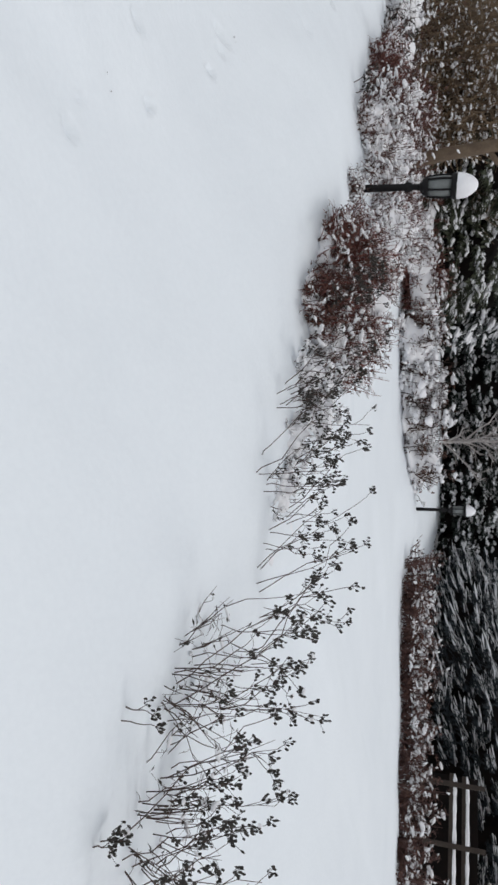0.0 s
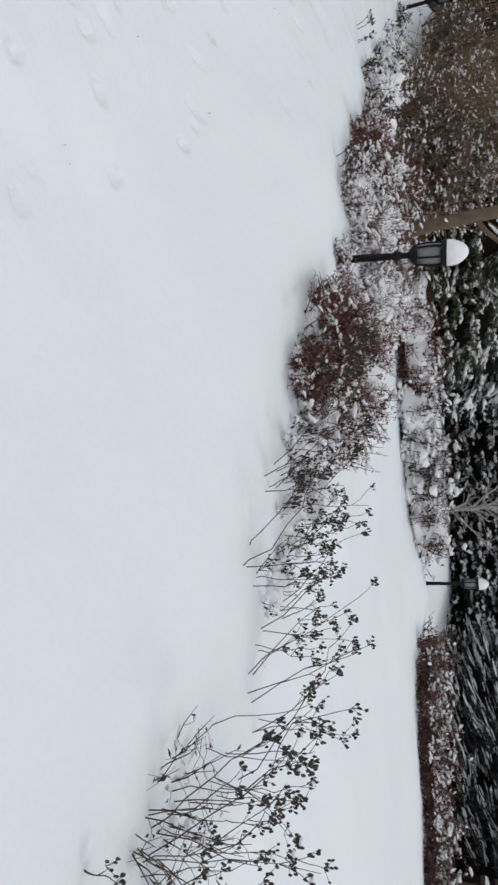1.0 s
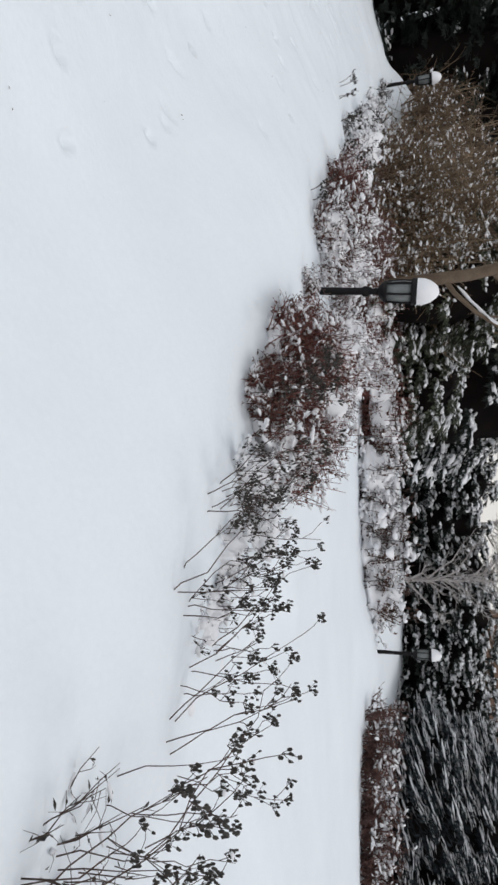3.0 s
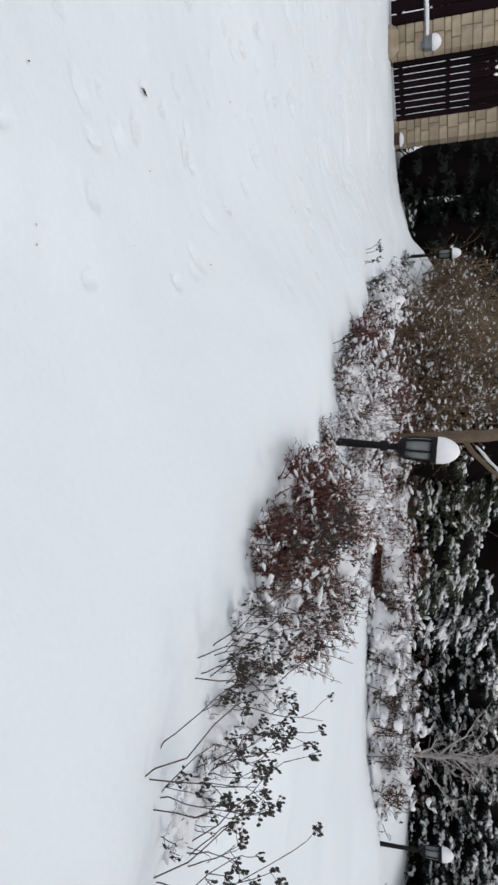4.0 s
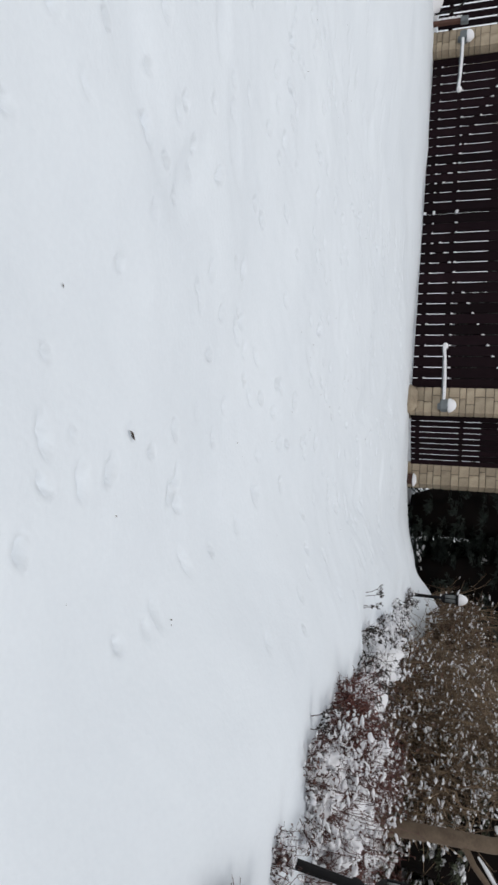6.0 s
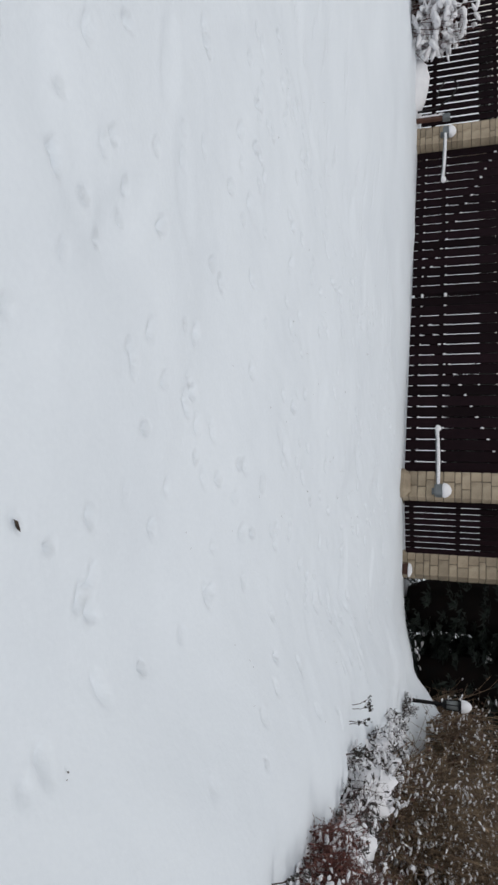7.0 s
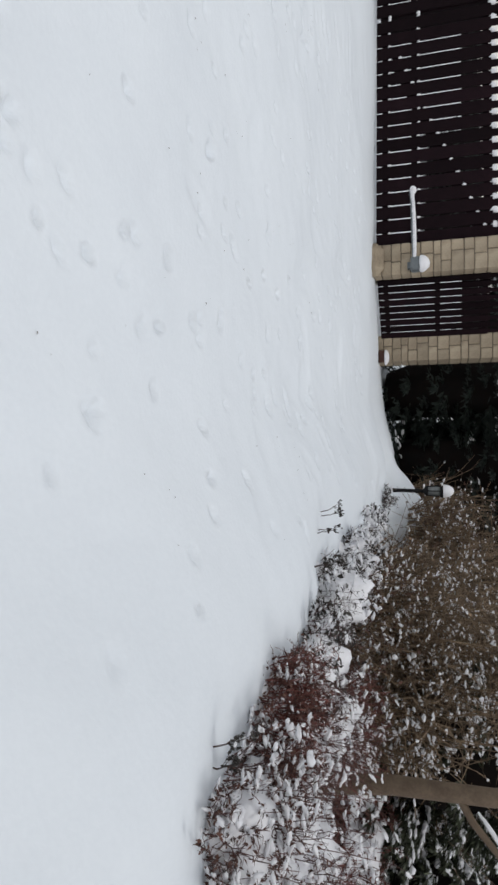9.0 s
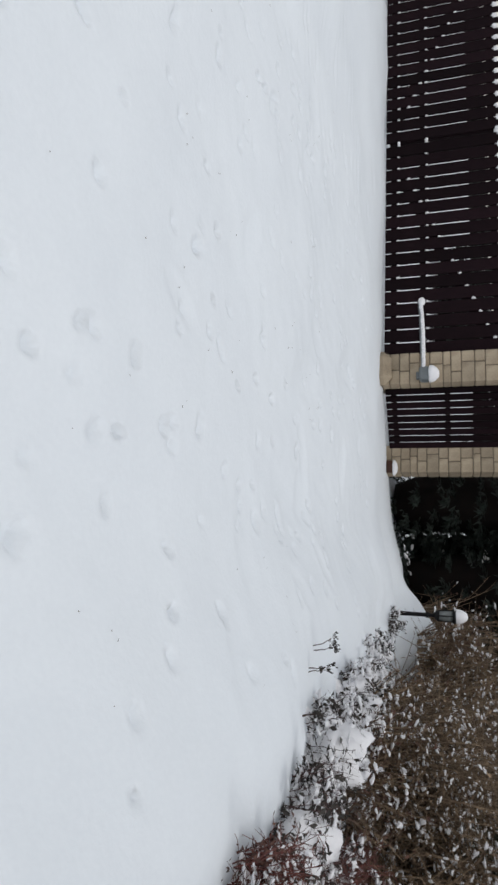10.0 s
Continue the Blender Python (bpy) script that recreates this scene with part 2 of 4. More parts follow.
gx, gy = steps_out(-2.8, 1.5, 0.017, 900, 1.11), steps_out(3.0, 10.4, 0.023, 900, 1.11)
gv = np.zeros((len(gy), len(gx)))
for j, y in enumerate(gy):
    for i, x in enumerate(gx):
        z = ground_z(x, y)
        near = math.hypot(x - 1, y - 5)
        if near < 30:
            z += 0.045 * noise.noise((x * 0.8, y * 0.8, 0.3)) + 0.024 * noise.noise((x * 2.1, y * 2.1, 1.7)) + 0.004 * noise.noise((x * 9, y * 9, 4.1))
            d = x - lerp_bed(y, 1)
            if 0.0 < d < 2.0:
                z += 0.055 * noise.noise((x * 4.5, y * 4.5, 7.7)) * smooth(0.0, 0.3, d) * smooth(2.0, 1.2, d)
        gv[j, i] = z
for x, y, r, stretch, a, deep in MARKS:
    i0, i1 = np.searchsorted(gx, (x - 0.5, x + 0.5))
    j0, j1 = np.searchsorted(gy, (y - 0.5, y + 0.5))
    X, Y = np.meshgrid(gx[i0:i1] - x, gy[j0:j1] - y)
    u, w = X * math.cos(a) + Y * math.sin(a), -X * math.sin(a) + Y * math.cos(a)
    d2 = (u / (r * stretch)) ** 2 + (w / r) ** 2
    gv[j0:j1, i0:i1] -= deep * np.exp(-d2 * d2) - 0.06 * deep * np.exp(-(d2 - 2.2) ** 2)
verts = [(x, y, gv[j, i]) for j, y in enumerate(gy) for i, x in enumerate(gx)]
w = len(gx)
faces = [(j * w + i, j * w + i + 1, (j + 1) * w + i + 1, (j + 1) * w + i) for j in range(len(gy) - 1) for i in range(w - 1)]
tagged(new("ground", mesh_of("ground", verts, faces, SNOW)), "deep trodden snow over drive, bank and lawn", "snow", kind="structure")


lit = Soup()
rng = random.Random(12)
for k in range(90):
    x, y = rng.uniform(-3.5, 1.1), rng.uniform(3.0, 9.0)
    for m in range(rng.choice((1, 1, 2))):
        q = Vector((x + rng.gauss(0, 0.03), y + rng.gauss(0, 0.03), ground_z(x, y)))
        i, j = min(len(gx) - 1, int(np.searchsorted(gx, q.x))), min(len(gy) - 1, int(np.searchsorted(gy, q.y)))
        q.z = gv[j, i] + 0.002
        lit.leaf(q, Vector((rng.uniform(-1, 1), rng.uniform(-1, 1), rng.uniform(0, 0.3))).normalized(), Vector((0, 0, 1)), rng.uniform(0.006, 0.016), rng.uniform(0.003, 0.007))
for m in range(3):
    lit.leaf(Vector((0.494 + 0.006 * m, 4.594 + 0.006 * m, 0.0)), Vector((0.55, 0.75, 0.4)), Vector((0, 0, 1)), 0.024, 0.011)
tagged(new("leaf_litter", lit.mesh("leaf_litter", LITTER, False)), "tiny dark leaf scraps blown over the snow", "litter", kind="stuff")


# ---- gate and pillars ----
GATE_Y, GATE_Z = 11.6, 0.34


def snow_dome(name, r, h, rng, parent, place, flat=1.0):
    s = Soup()
    bv, bf = BALL3
    for v in bv:
        z = v[2]
        k = 1 + 0.05 * noise.noise((v[0] * 2 + rng.random(), v[1] * 2, z * 2))
        zz = z * h if z > 0 else z * h * 0.25
        s.v.append((v[0] * r * k, v[1] * r * k * flat, zz * k))
    s.f, s.n = list(bf), len(bv)
    return piece(name, s.mesh(name, CLUMP), parent, "rounded white snow cap", place)


def pillar(x0, x1, y0, depth, z0, z1, seed, cap=0.17):
    rng = random.Random(seed)
    cx, cy, wid = (x0 + x1) / 2, y0 + depth / 2, x1 - x0
    t = thing("gate_pillar", "tan sandstone gate pillar under a snow cap", "pillar", (cx, cy, z0 - 0.12), "gate pillars")
    hgt = z1 - z0 + 0.12
    piece("mortar_core", boxes("mortar_core", [((0, 0, hgt / 2), (wid - 0.03, depth - 0.03, hgt))], MORTAR, 0), t)
    z = 0.0
    while z < hgt - 0.02:
        c = min(rng.choice((0.085, 0.11, 0.14)), hgt - z)
        cut = rng.uniform(0.32, 0.68) * wid
        for a, b in ((0, cut), (cut, wid)):
            me = boxes("stone", [((0, 0, 0), (b - a - 0.008, depth, c - 0.008))], STONE, 0.008)
            piece("stone", me, t, "", (-wid / 2 + (a + b) / 2, rng.uniform(-0.006, 0.006), z + c / 2))
        z += c
    piece("coping", boxes("coping", [((0, 0, hgt + 0.02), (wid + 0.05, depth + 0.05, 0.04))], STONE, 0.01), t)
    snow_dome("snow_cap", wid * 0.56, cap, rng, t, (0, 0, hgt + 0.05), depth / wid)
    return t


near_pillar = pillar(-2.15, -1.78, GATE_Y - 0.05, 0.36, GATE_Z, 1.92, 1)
piece("foot_stone", boxes("foot_stone", [((0.0, -0.20, 0.15), (0.40, 0.20, 0.26))], STONE, 0.085), near_pillar, "rounded orange-tan foot stone")
pillar(-8.27, -7.88, GATE_Y - 0.05, 0.36, GATE_Z, 1.92, 2)
pillar(-1.26, -0.92, 12.35, 0.34, GATE_Z + 0.02, 1.92, 3)


def leaf_gate(hinge, centre, label):
    """A boarded gate leaf with its frame behind the boards; the brace rises from the centre to the hinge."""
    t = thing("gate_leaf", label, "gate", (hinge, GATE_Y + 0.10, GATE_Z), "driveway gate leaves")
    span = centre - hinge
    n = 17
    pitch = abs(span) / n
    bd = boxes("board", [((0, 0, 0.655), (pitch * 0.89, 0.022, 1.31)), ((0, 0, 1.49), (pitch * 0.50, 0.021, 0.40))], BOARD, 0.004)
    for k in range(n):
        piece("board", bd, t, "", (math.copysign(pitch * (k + 0.5), span), 0.0, 0.06))
    for z, name in ((0.16, "bottom_rail"), (0.50, "middle_rail"), (1.31, "upper_rail"), (1.55, "top_rail")):
        piece(name, boxes(name, [((span / 2, 0.045, z), (abs(span) - 0.02, 0.05, 0.07))], BOARD, 0.004), t)
    a, b = Vector((span * 0.88, 0.045, 0.20)), Vector((span * 0.03, 0.045, 1.25))
    v = [(p.x, y, p.z + z) for p in (a, b) for y in (0.016, 0.062) for z in (-0.062, 0.062)]
    f = [(0, 1, 3, 2), (4, 6, 7, 5), (0, 4, 5, 1), (2, 3, 7, 6), (1, 5, 7, 3), (0, 2, 6, 4)]
    piece("brace", mesh_of("brace", v, f, BOARD, False), t)
    piece("hinge_stile", boxes("stile", [((math.copysign(0.05, span), 0.045, 0.8), (0.09, 0.052, 1.40))], BOARD, 0.004), t)
    piece("meeting_stile", boxes("stile", [((span - math.copysign(0.07, span), 0.047, 0.8), (0.13, 0.054, 1.40))], BOARD, 0.004), t)
    rng = random.Random(5)
    s = Soup()
    for k in range(n):
        x = math.copysign(pitch * (k + 1), span)
        for z in (0.20, 0.54, 1.35):
            if z > 1:
                s.blob((x, 0.02, z + 0.035), (pitch * 0.30, 0.03, rng.uniform(0.035, 0.05)), rng, BALL2, 0.12)
                continue
            s.blob((x, 0.004, z + 0.012 + rng.uniform(-0.004, 0.006)), (0.016, 0.022, rng.uniform(0.014, 0.026)), rng, BALL2, 0.2)
        f = (k + 1) / n
        if f < 0.88:
            s.blob((x, 0.006, 1.287 - 1.235 * f + 0.066), (0.016, 0.026, rng.uniform(0.020, 0.030)), rng, BALL2, 0.2)
    piece("rail_snow", s.mesh("rail_snow", CLUMP), t, "small white snow dabs on rails and brace", kind="stuff")
    return t


leaf_gate(-2.17, -4.99, "dark stained boarded driveway gate leaf with diagonal brace")
leaf_gate(-7.86, -5.03, "dark stained boarded driveway gate leaf, closed against its pair")

# wicket, standing askew between two pillars
wa, wb = Vector((-1.79, 11.72, 0)), Vector((-1.22, 12.36, 0))
wt = thing("wicket_gate", "narrow dark boarded wicket gate set askew between pillars", "gate", (wa.x, wa.y, GATE_Z))
wt.rotation_euler = (0, 0, math.atan2(wb.y - wa.y, wb.x - wa.x))
wlen = (wb - wa).length
wboard = boxes("board", [((0, 0, 0.66), (wlen / 9 * 0.83, 0.022, 1.28)), ((0, 0, 1.46), (wlen / 9 * 0.5, 0.021, 0.34))], BOARD, 0.004)
for k in range(9):
    piece("board", wboard, wt, "", (wlen / 9 * (k + 0.5), 0, 0.05))
for z in (0.16, 0.76, 1.30, 1.50):
    piece("rail", boxes("rail", [((wlen / 2, 0.04, z), (wlen, 0.045, 0.06))], BOARD, 0.004), wt)


def opener(x, tip, label):
    """A swing gate motor on the pillar's face, with its arm to the leaf."""
    t = thing("gate_opener", label, "gate motor", (x, GATE_Y - 0.16, 0.0), "gate motors")
    piece("housing", boxes("housing", [((0, 0.04, 0.86), (0.15, 0.16, 0.11))], GREY, 0.02), t)
    piece("bracket", boxes("bracket", [((0, 0.08, 0.80), (0.08, 0.06, 0.06))], GREY, 0.006), t)
    snow_dome("snow_cap", 0.095, 0.10, random.Random(3), t, (0, 0.03, 0.92))
    s = Soup()
    s.tube([(0, 0, 0.84), (tip * 0.55, 0.01, 0.825), (tip * 0.8, 0.02, 0.82), (tip, 0.06, 0.80)], [0.015, 0.015, 0.014, 0.013], 8)
    piece("arm", s.mesh("arm", GREY), t)
    s = Soup()
    rng = random.Random(9)
    for k in range(26):
        f = k / 25
        s.blob((tip * f, 0.05 * f * f - 0.006, 0.852 - 0.03 * f + 0.012 * math.sin(f * 3.1)), (0.034, 0.026, 0.022), rng, BALL2, 0.08)
    s.blob((tip, 0.05, 0.835), (0.05, 0.045, 0.04), rng, BALL2, 0.05)
    piece("snow_on_arm", s.mesh("snow_on_arm", CLUMP), t)


opener(-1.86, -0.88, "grey gate motor on stone pillar, snow-covered arm")
opener(-8.02, 0.98, "grey gate motor with drooping snow-covered arm")
t = thing("drain_tile", "small terracotta tile leaning at the pillar foot", "tile", (-0.98, 12.30, 0.38))
piece("slab", boxes("slab", [((0, 0, 0.04), (0.15, 0.05, 0.10))], ORANGE, 0.014), t)
snow_dome("snow_cap", 0.10, 0.05, random.Random(4), t, (0.02, -0.03, 0.085), 0.6)
t = thing("marker_post", "short red-brown post with grey head, snow clinging to it", "post", (-8.33, 11.46, 0.30))
piece("shaft", boxes("shaft", [((0, 0, 0.24), (0.07, 0.07, 0.52))], ORANGE, 0.01), t)
piece("head", boxes("head", [((0, 0, 0.56), (0.10, 0.10, 0.12))], GREY, 0.012), t, "grey plastic head")
s = Soup()
rng = random.Random(6)
for k in range(14):
    s.blob((-0.045, -0.02, 0.14 + 0.028 * k), (0.022, 0.04, 0.022), rng, BALL1)
piece("snow_load", s.mesh("snow_load", CLUMP), t, "snow stuck to the side")

s = Soup()
s.tube([(0.34, 0, 0.10), (0.30, 0, 0.42), (0.05, 0.01, 0.66), (-0.20, 0.02, 0.74), (-0.32, 0.02, 0.66), (-0.30, 0.01, 0.52), (-0.12, 0, 0.44), (0.06, 0, 0.40)], [0.016] * 8, 6)
bent = thing("bent_pipe", "bent black pipe sticking out of drifted snow", "pipe", (-8.80, 11.40, 0.30))
piece("pipe_loop", s.mesh("pipe_loop", IRON), bent)
heap = Soup()
heap.blob((0.05, 0.05, -0.06), (0.66, 0.26, 0.26), random.Random(8), BALL3, 0.05)
piece("snow_heap", heap.mesh("snow_heap", CLUMP), bent, "rounded drift of snow round the pipe")

# fence beyond the gate
ft = thing("fence", "dark stained boarded fence half buried in drifted snow", "fence", (-8.30, GATE_Y + 0.14, GATE_Z))
fb = boxes("board", [((0, 0, 0.80), (0.12, 0.022, 1.5))], BOARD, 0.004)
for k in range(34):
    piece("board", fb, ft, "", (-0.09 - 0.165 * k, 0, 0.05))
for z in (0.3, 1.3):
    piece("rail", boxes("rail", [((-2.85, 0.04, z), (5.6, 0.045, 0.07))], BOARD, 0.004), ft)


# ---- lamps ----
def lamp(x, y, z, label, lean=(0.0, 0.0)):
    """A low garden lantern: fluted post, glazed head in an iron cage, and a dome of snow."""
    t = thing("garden_lamp", label, "lamp", (x, y, z - 0.12), "garden lamps")
    k = 0.12
    piece("post", lathe("post", [(0.04, 0), (0.04, 0.06), (0.023, 0.09), (0.019, k + 0.30), (0.028, k + 0.31), (0.028, k + 0.33), (0.017, k + 0.35), (0.018, k + 0.40)], IRON), t)
    piece("collar", lathe("collar", [(0.020, k + 0.385), (0.044, k + 0.405), (0.056, k + 0.42), (0.056, k + 0.432), (0.047, k + 0.436)], IRON), t)
    piece("lens", lathe("lens", [(0.050, k + 0.434), (0.055, k + 0.48), (0.057, k + 0.52), (0.054, k + 0.562)], LENS, 16), t, "milky grey glass lantern cylinder")
    for a in range(6):
        an = 2 * math.pi * (a + 0.5) / 6
        s = Soup()
        s.tube([(r * math.cos(an), r * math.sin(an), k + h) for r, h in ((0.055, 0.43), (0.060, 0.48), (0.062, 0.52), (0.059, 0.566))], [0.0055] * 4, 4)
        piece("cage_bar", s.mesh("cage_bar", IRON, False), t)
    piece("roof", lathe("roof", [(0.066, k + 0.560), (0.070, k + 0.566), (0.070, k + 0.588), (0.05, k + 0.61), (0.02, k + 0.63)], IRON), t)
    snow_dome("snow_cap", 0.070, 0.108, random.Random(int(x * 10)), t, (0, 0, k + 0.594))
    t.rotation_euler = (radians(lean[0]), radians(lean[1]), 0)
    return t


lamp(1.975, 5.685, 0.40, "black iron garden lantern with a snow cap among shrubs", (2.0, 4.6))
lamp(0.71, 11.22, 0.56, "black iron garden lantern half sunk in a snow bank")


def spot(bearing, far, up=0.0):
    """A place by its bearing from the drive, in degrees clockwise from the gate's normal, and its distance."""
    a = radians(bearing)
    x, y = 1.24 + far * math.sin(a), 2.0 + far * math.cos(a)
    return Vector((x, y, ground_z(x, y) + up))


p = spot(42.3, 7.9)
lamp(p.x, p.y, p.z, "black iron garden lantern before a snowy hedge")


# ---- dried perennials ----
def perennial(x, y, seed, stems=4, size=0.5, lean=(-0.50, 0.30), lumps=0, spread=0.07, heads=3, thick=1.0):
    """A clump of bare stems that fork near the top into heads of small dark pods."""
    rng = random.Random(seed)
    z = ground_z(x, y) - 0.03
    t = thing("dried_perennial", "dark dried perennial stalks with seed heads standing in snow", "plant", (x, y, z), "dried perennials")
    for k in range(stems):
        st = Soup()
        a = Vector((rng.uniform(-spread, spread), rng.uniform(-spread, spread), 0))
        h = size * rng.uniform(0.55, 1.15)
        wide = rng.uniform(-0.2, 1.6)
        b = a + Vector((lean[0] * h * wide + rng.uniform(-0.12, 0.12) * size, lean[1] * h * wide + rng.uniform(-0.12, 0.12) * size, h * rng.uniform(0.75, 0.95)))
        line = bend(a, b, rng.uniform(-0.10, 0.16), rng, 6, 0.034)
        st.tube(line, [f * thick for f in (0.0030, 0.0028, 0.0026, 0.0023, 0.0020, 0.0017, 0.0014)], 4)
        tips = []
        for j in range(heads + rng.randint(-1, 1)):
            i = rng.choice((3, 4, 5, 6))
            s0 = Vector(line[i])
            d = (Vector((lean[0], lean[1], 1.0)) * 0.8 + Vector((rng.uniform(-1, 1), rng.uniform(-1, 1), rng.uniform(-0.2, 0.8)))).normalized()
            e = s0 + d * size * rng.uniform(0.08, 0.30)
            st.tube(bend(s0, e, 0.06, rng, 3, 0.03), [0.0015, 0.0013, 0.0011, 0.0009], 3)
            tips.append(e)
        stem = piece("stem", st.mesh("stem", STEM), t)
        for e in tips:
            pd = Soup()
            for j in range(rng.randint(5, 11)):
                o = Vector((rng.gauss(0, 0.011), rng.gauss(0, 0.011), rng.gauss(0.004, 0.008)))
                pd.tube([e - Vector((0, 0, 0.012)), e + o], [0.0009, 0.0007], 3)
                pd.blob(e + o, (0.0041, 0.0041, 0.0070), rng, BALL1, 0.35)
            piece("seed_head", pd.mesh("seed_head", POD), stem, kind="stuff")
            if rng.random() < 0.12:
                sn = Soup()
                sn.blob(e + Vector((0, 0, 0.010)), (0.011, 0.010, 0.006), rng, BALL1, 0.2)
                piece("snow_tuft", sn.mesh("snow_tuft", CLUMP), stem)
    for k in range(lumps):
        sn = Soup()
        c = Vector((rng.uniform(0.04, 0.14), rng.gauss(0, 0.04), rng.uniform(0.0, 0.03)))
        sn.blob(c, (rng.uniform(0.035, 0.060), rng.uniform(0.035, 0.055), rng.uniform(0.020, 0.034)), rng, BALL3, 0.14)
        piece("snow_lump", sn.mesh("snow_lump", CLUMP), t)
    return t


rng = random.Random(21)
for k in range(38):
    f = k / 37
    y = 2.20 + 2.50 * f ** 1.15
    x = lerp_bed(y, 1) + rng.uniform(0.06, 0.58)
    x += 0.10 if 0.3 < f < 0.85 else 0.0
    if f < 0.6 and k % 3 == 1:
        continue
    if f < 0.6:
        perennial(x, y + rng.uniform(-0.08, 0.08), 100 + k, rng.randint(2, 4), rng.uniform(0.38, 0.60), heads=rng.choice((2, 3, 4)), thick=0.74)
    else:
        perennial(x, y + rng.uniform(-0.08, 0.08), 100 + k, rng.randint(3, 4), rng.uniform(0.28, 0.44), lumps=rng.choice((0, 0, 1, 1)), heads=3, thick=0.75)
for x, y, s in ((1.52, 6.05, 0.14), (1.12, 7.62, 0.15), (0.93, 7.90, 0.17), (0.85, 8.02, 0.17), (2.50, 2.62, 0.15), (2.66, 2.36, 0.15)):
    perennial(x, y, int(x * 100), 2, s, (-0.2, 0.1), 0, 0.03, 2)


# ---- shrubs ----
def shrub(name, label, x, y, rx, ry, h, stems, twigs, mat, snow, seed, turn=0.0, leaf=0, leafmat=None, clump=0.020, low=0.0, thick=0.004, up=0.0, fan=1.0, blade=1.0, fine=3.0, heaps=0.16, heap=0.0, raised=0.0):
    """A twiggy shrub: many stems from a shared foot, side twigs, dry leaves, and snow lying in it."""
    rng = random.Random(seed)
    z = ground_z(x, y) - 0.04 + up
    t = thing(name, label, "shrub", (x, y, z))
    t.rotation_euler = (0, 0, turn)
    br, sn, lf = Soup(), Soup(), Soup()
    ends = []
    for k in range(stems):
        an, q = rng.uniform(0, 6.283), math.sqrt(rng.random())
        a = Vector((rx * q * math.cos(an) * 0.75, ry * q * math.sin(an) * 0.75, 0))
        o = q * rng.uniform(0.75, 1.25) * fan * (1 + 0.30 * noise.noise((math.cos(an) * 1.6 + seed, math.sin(an) * 1.6, 0.5)))
        b = Vector((rx * o * math.cos(an), ry * o * math.sin(an), h * rng.uniform(0.40, 1.05) * (1 - 0.35 * q * q) * (1 + 0.55 * noise.noise((a.x * 5 + seed, a.y * 5, 3.7)))))
        line = bend(a, b, 0.05, rng, 3, 0.05)
        br.tube(line, [thick, thick * 0.8, thick * 0.6, thick * 0.35], 3)
        for j in range(twigs):
            f = rng.uniform(0.05, 1.0)
            i = min(2, int(f * 3))
            s0 = Vector(line[i]).lerp(Vector(line[i + 1]), f * 3 - i)
            d = Vector((rng.uniform(-1, 1), rng.uniform(-1, 1), rng.uniform(-0.5, 1.0))).normalized()
            e = s0 + d * h * rng.uniform(0.08, 0.30)
            br.tube([s0, s0.lerp(e, 0.5) + Vector((0, 0, 0.01)), e], [thick * 0.45, thick * 0.36, thick * 0.22], 3)
            ends.append((s0.lerp(e, rng.uniform(0.3, 1.0)), d))
            for m in range(leaf):
                w = Vector((rng.uniform(-1, 1), rng.uniform(-1, 1), rng.uniform(-0.8, 0.6))).normalized()
                lf.leaf(s0.lerp(e, rng.random()), w, Vector((rng.uniform(-0.4, 0.4), rng.uniform(-0.4, 0.4), 1)).normalized(), rng.uniform(0.012, 0.03) * blade, rng.uniform(0.007, 0.014) * blade)
    for k in range(int(snow * fine)):
        e, d = rng.choice(ends)
        if e.z < h * low or noise.noise((e.x * 6 + seed, e.y * 6, e.z * 6)) < -0.10:
            continue
        r = clump * rng.uniform(0.22, 0.5)
        flat = Vector((d.x, d.y, d.z * 0.6))
        sn.ridge(e - flat * r * 2.5, e + flat * r * rng.uniform(2.0, 4.5), r, rng)
    for k in range(int(snow * heaps)):
        e, d = rng.choice(ends)
        if e.z > h * low and noise.noise((e.x * 6 + seed, e.y * 6, e.z * 6)) > -0.05:
            sn.lump(e, clump * rng.uniform(0.7, 1.5), rng)
    if heap:
        core = Soup()
        bv, bf = BALL3 if y > 9.0 or x > 3.2 else BALL4
        for v in bv:
            p = Vector((v[0] * rx * 0.86, v[1] * ry * 0.86, (v[2] if v[2] > 0 else v[2] * 0.3) * h * heap))
            g = 0.82 + 0.34 * noise.noise((v[0] * 2.2 + seed, v[1] * 2.2, v[2] * 2.2)) + 0.20 * noise.noise((v[0] * 5.5 + seed, v[1] * 5.5, v[2] * 5.5)) + 0.10 * noise.noise((v[0] * 13 + seed, v[1] * 13, v[2] * 13))
            core.v.append((p.x * g, p.y * g, p.z * g + h * raised))
        core.f, core.n = list(bf), len(bv)
        piece("snow_mound", core.mesh("snow_mound", CLUMP), t, "uneven snow heaped inside the shrub")
    piece("twig_mass", br.mesh("twig_mass", mat), t, kind="stuff")
    if lf.n:
        piece("dry_leaves", lf.mesh("dry_leaves", leafmat or DRYLEAF, False), t, kind="stuff")
    if sn.n:
        piece("snow_load", sn.mesh("snow_load", CLUMP), t, "white snow caught in the twigs", kind="stuff")
    return t


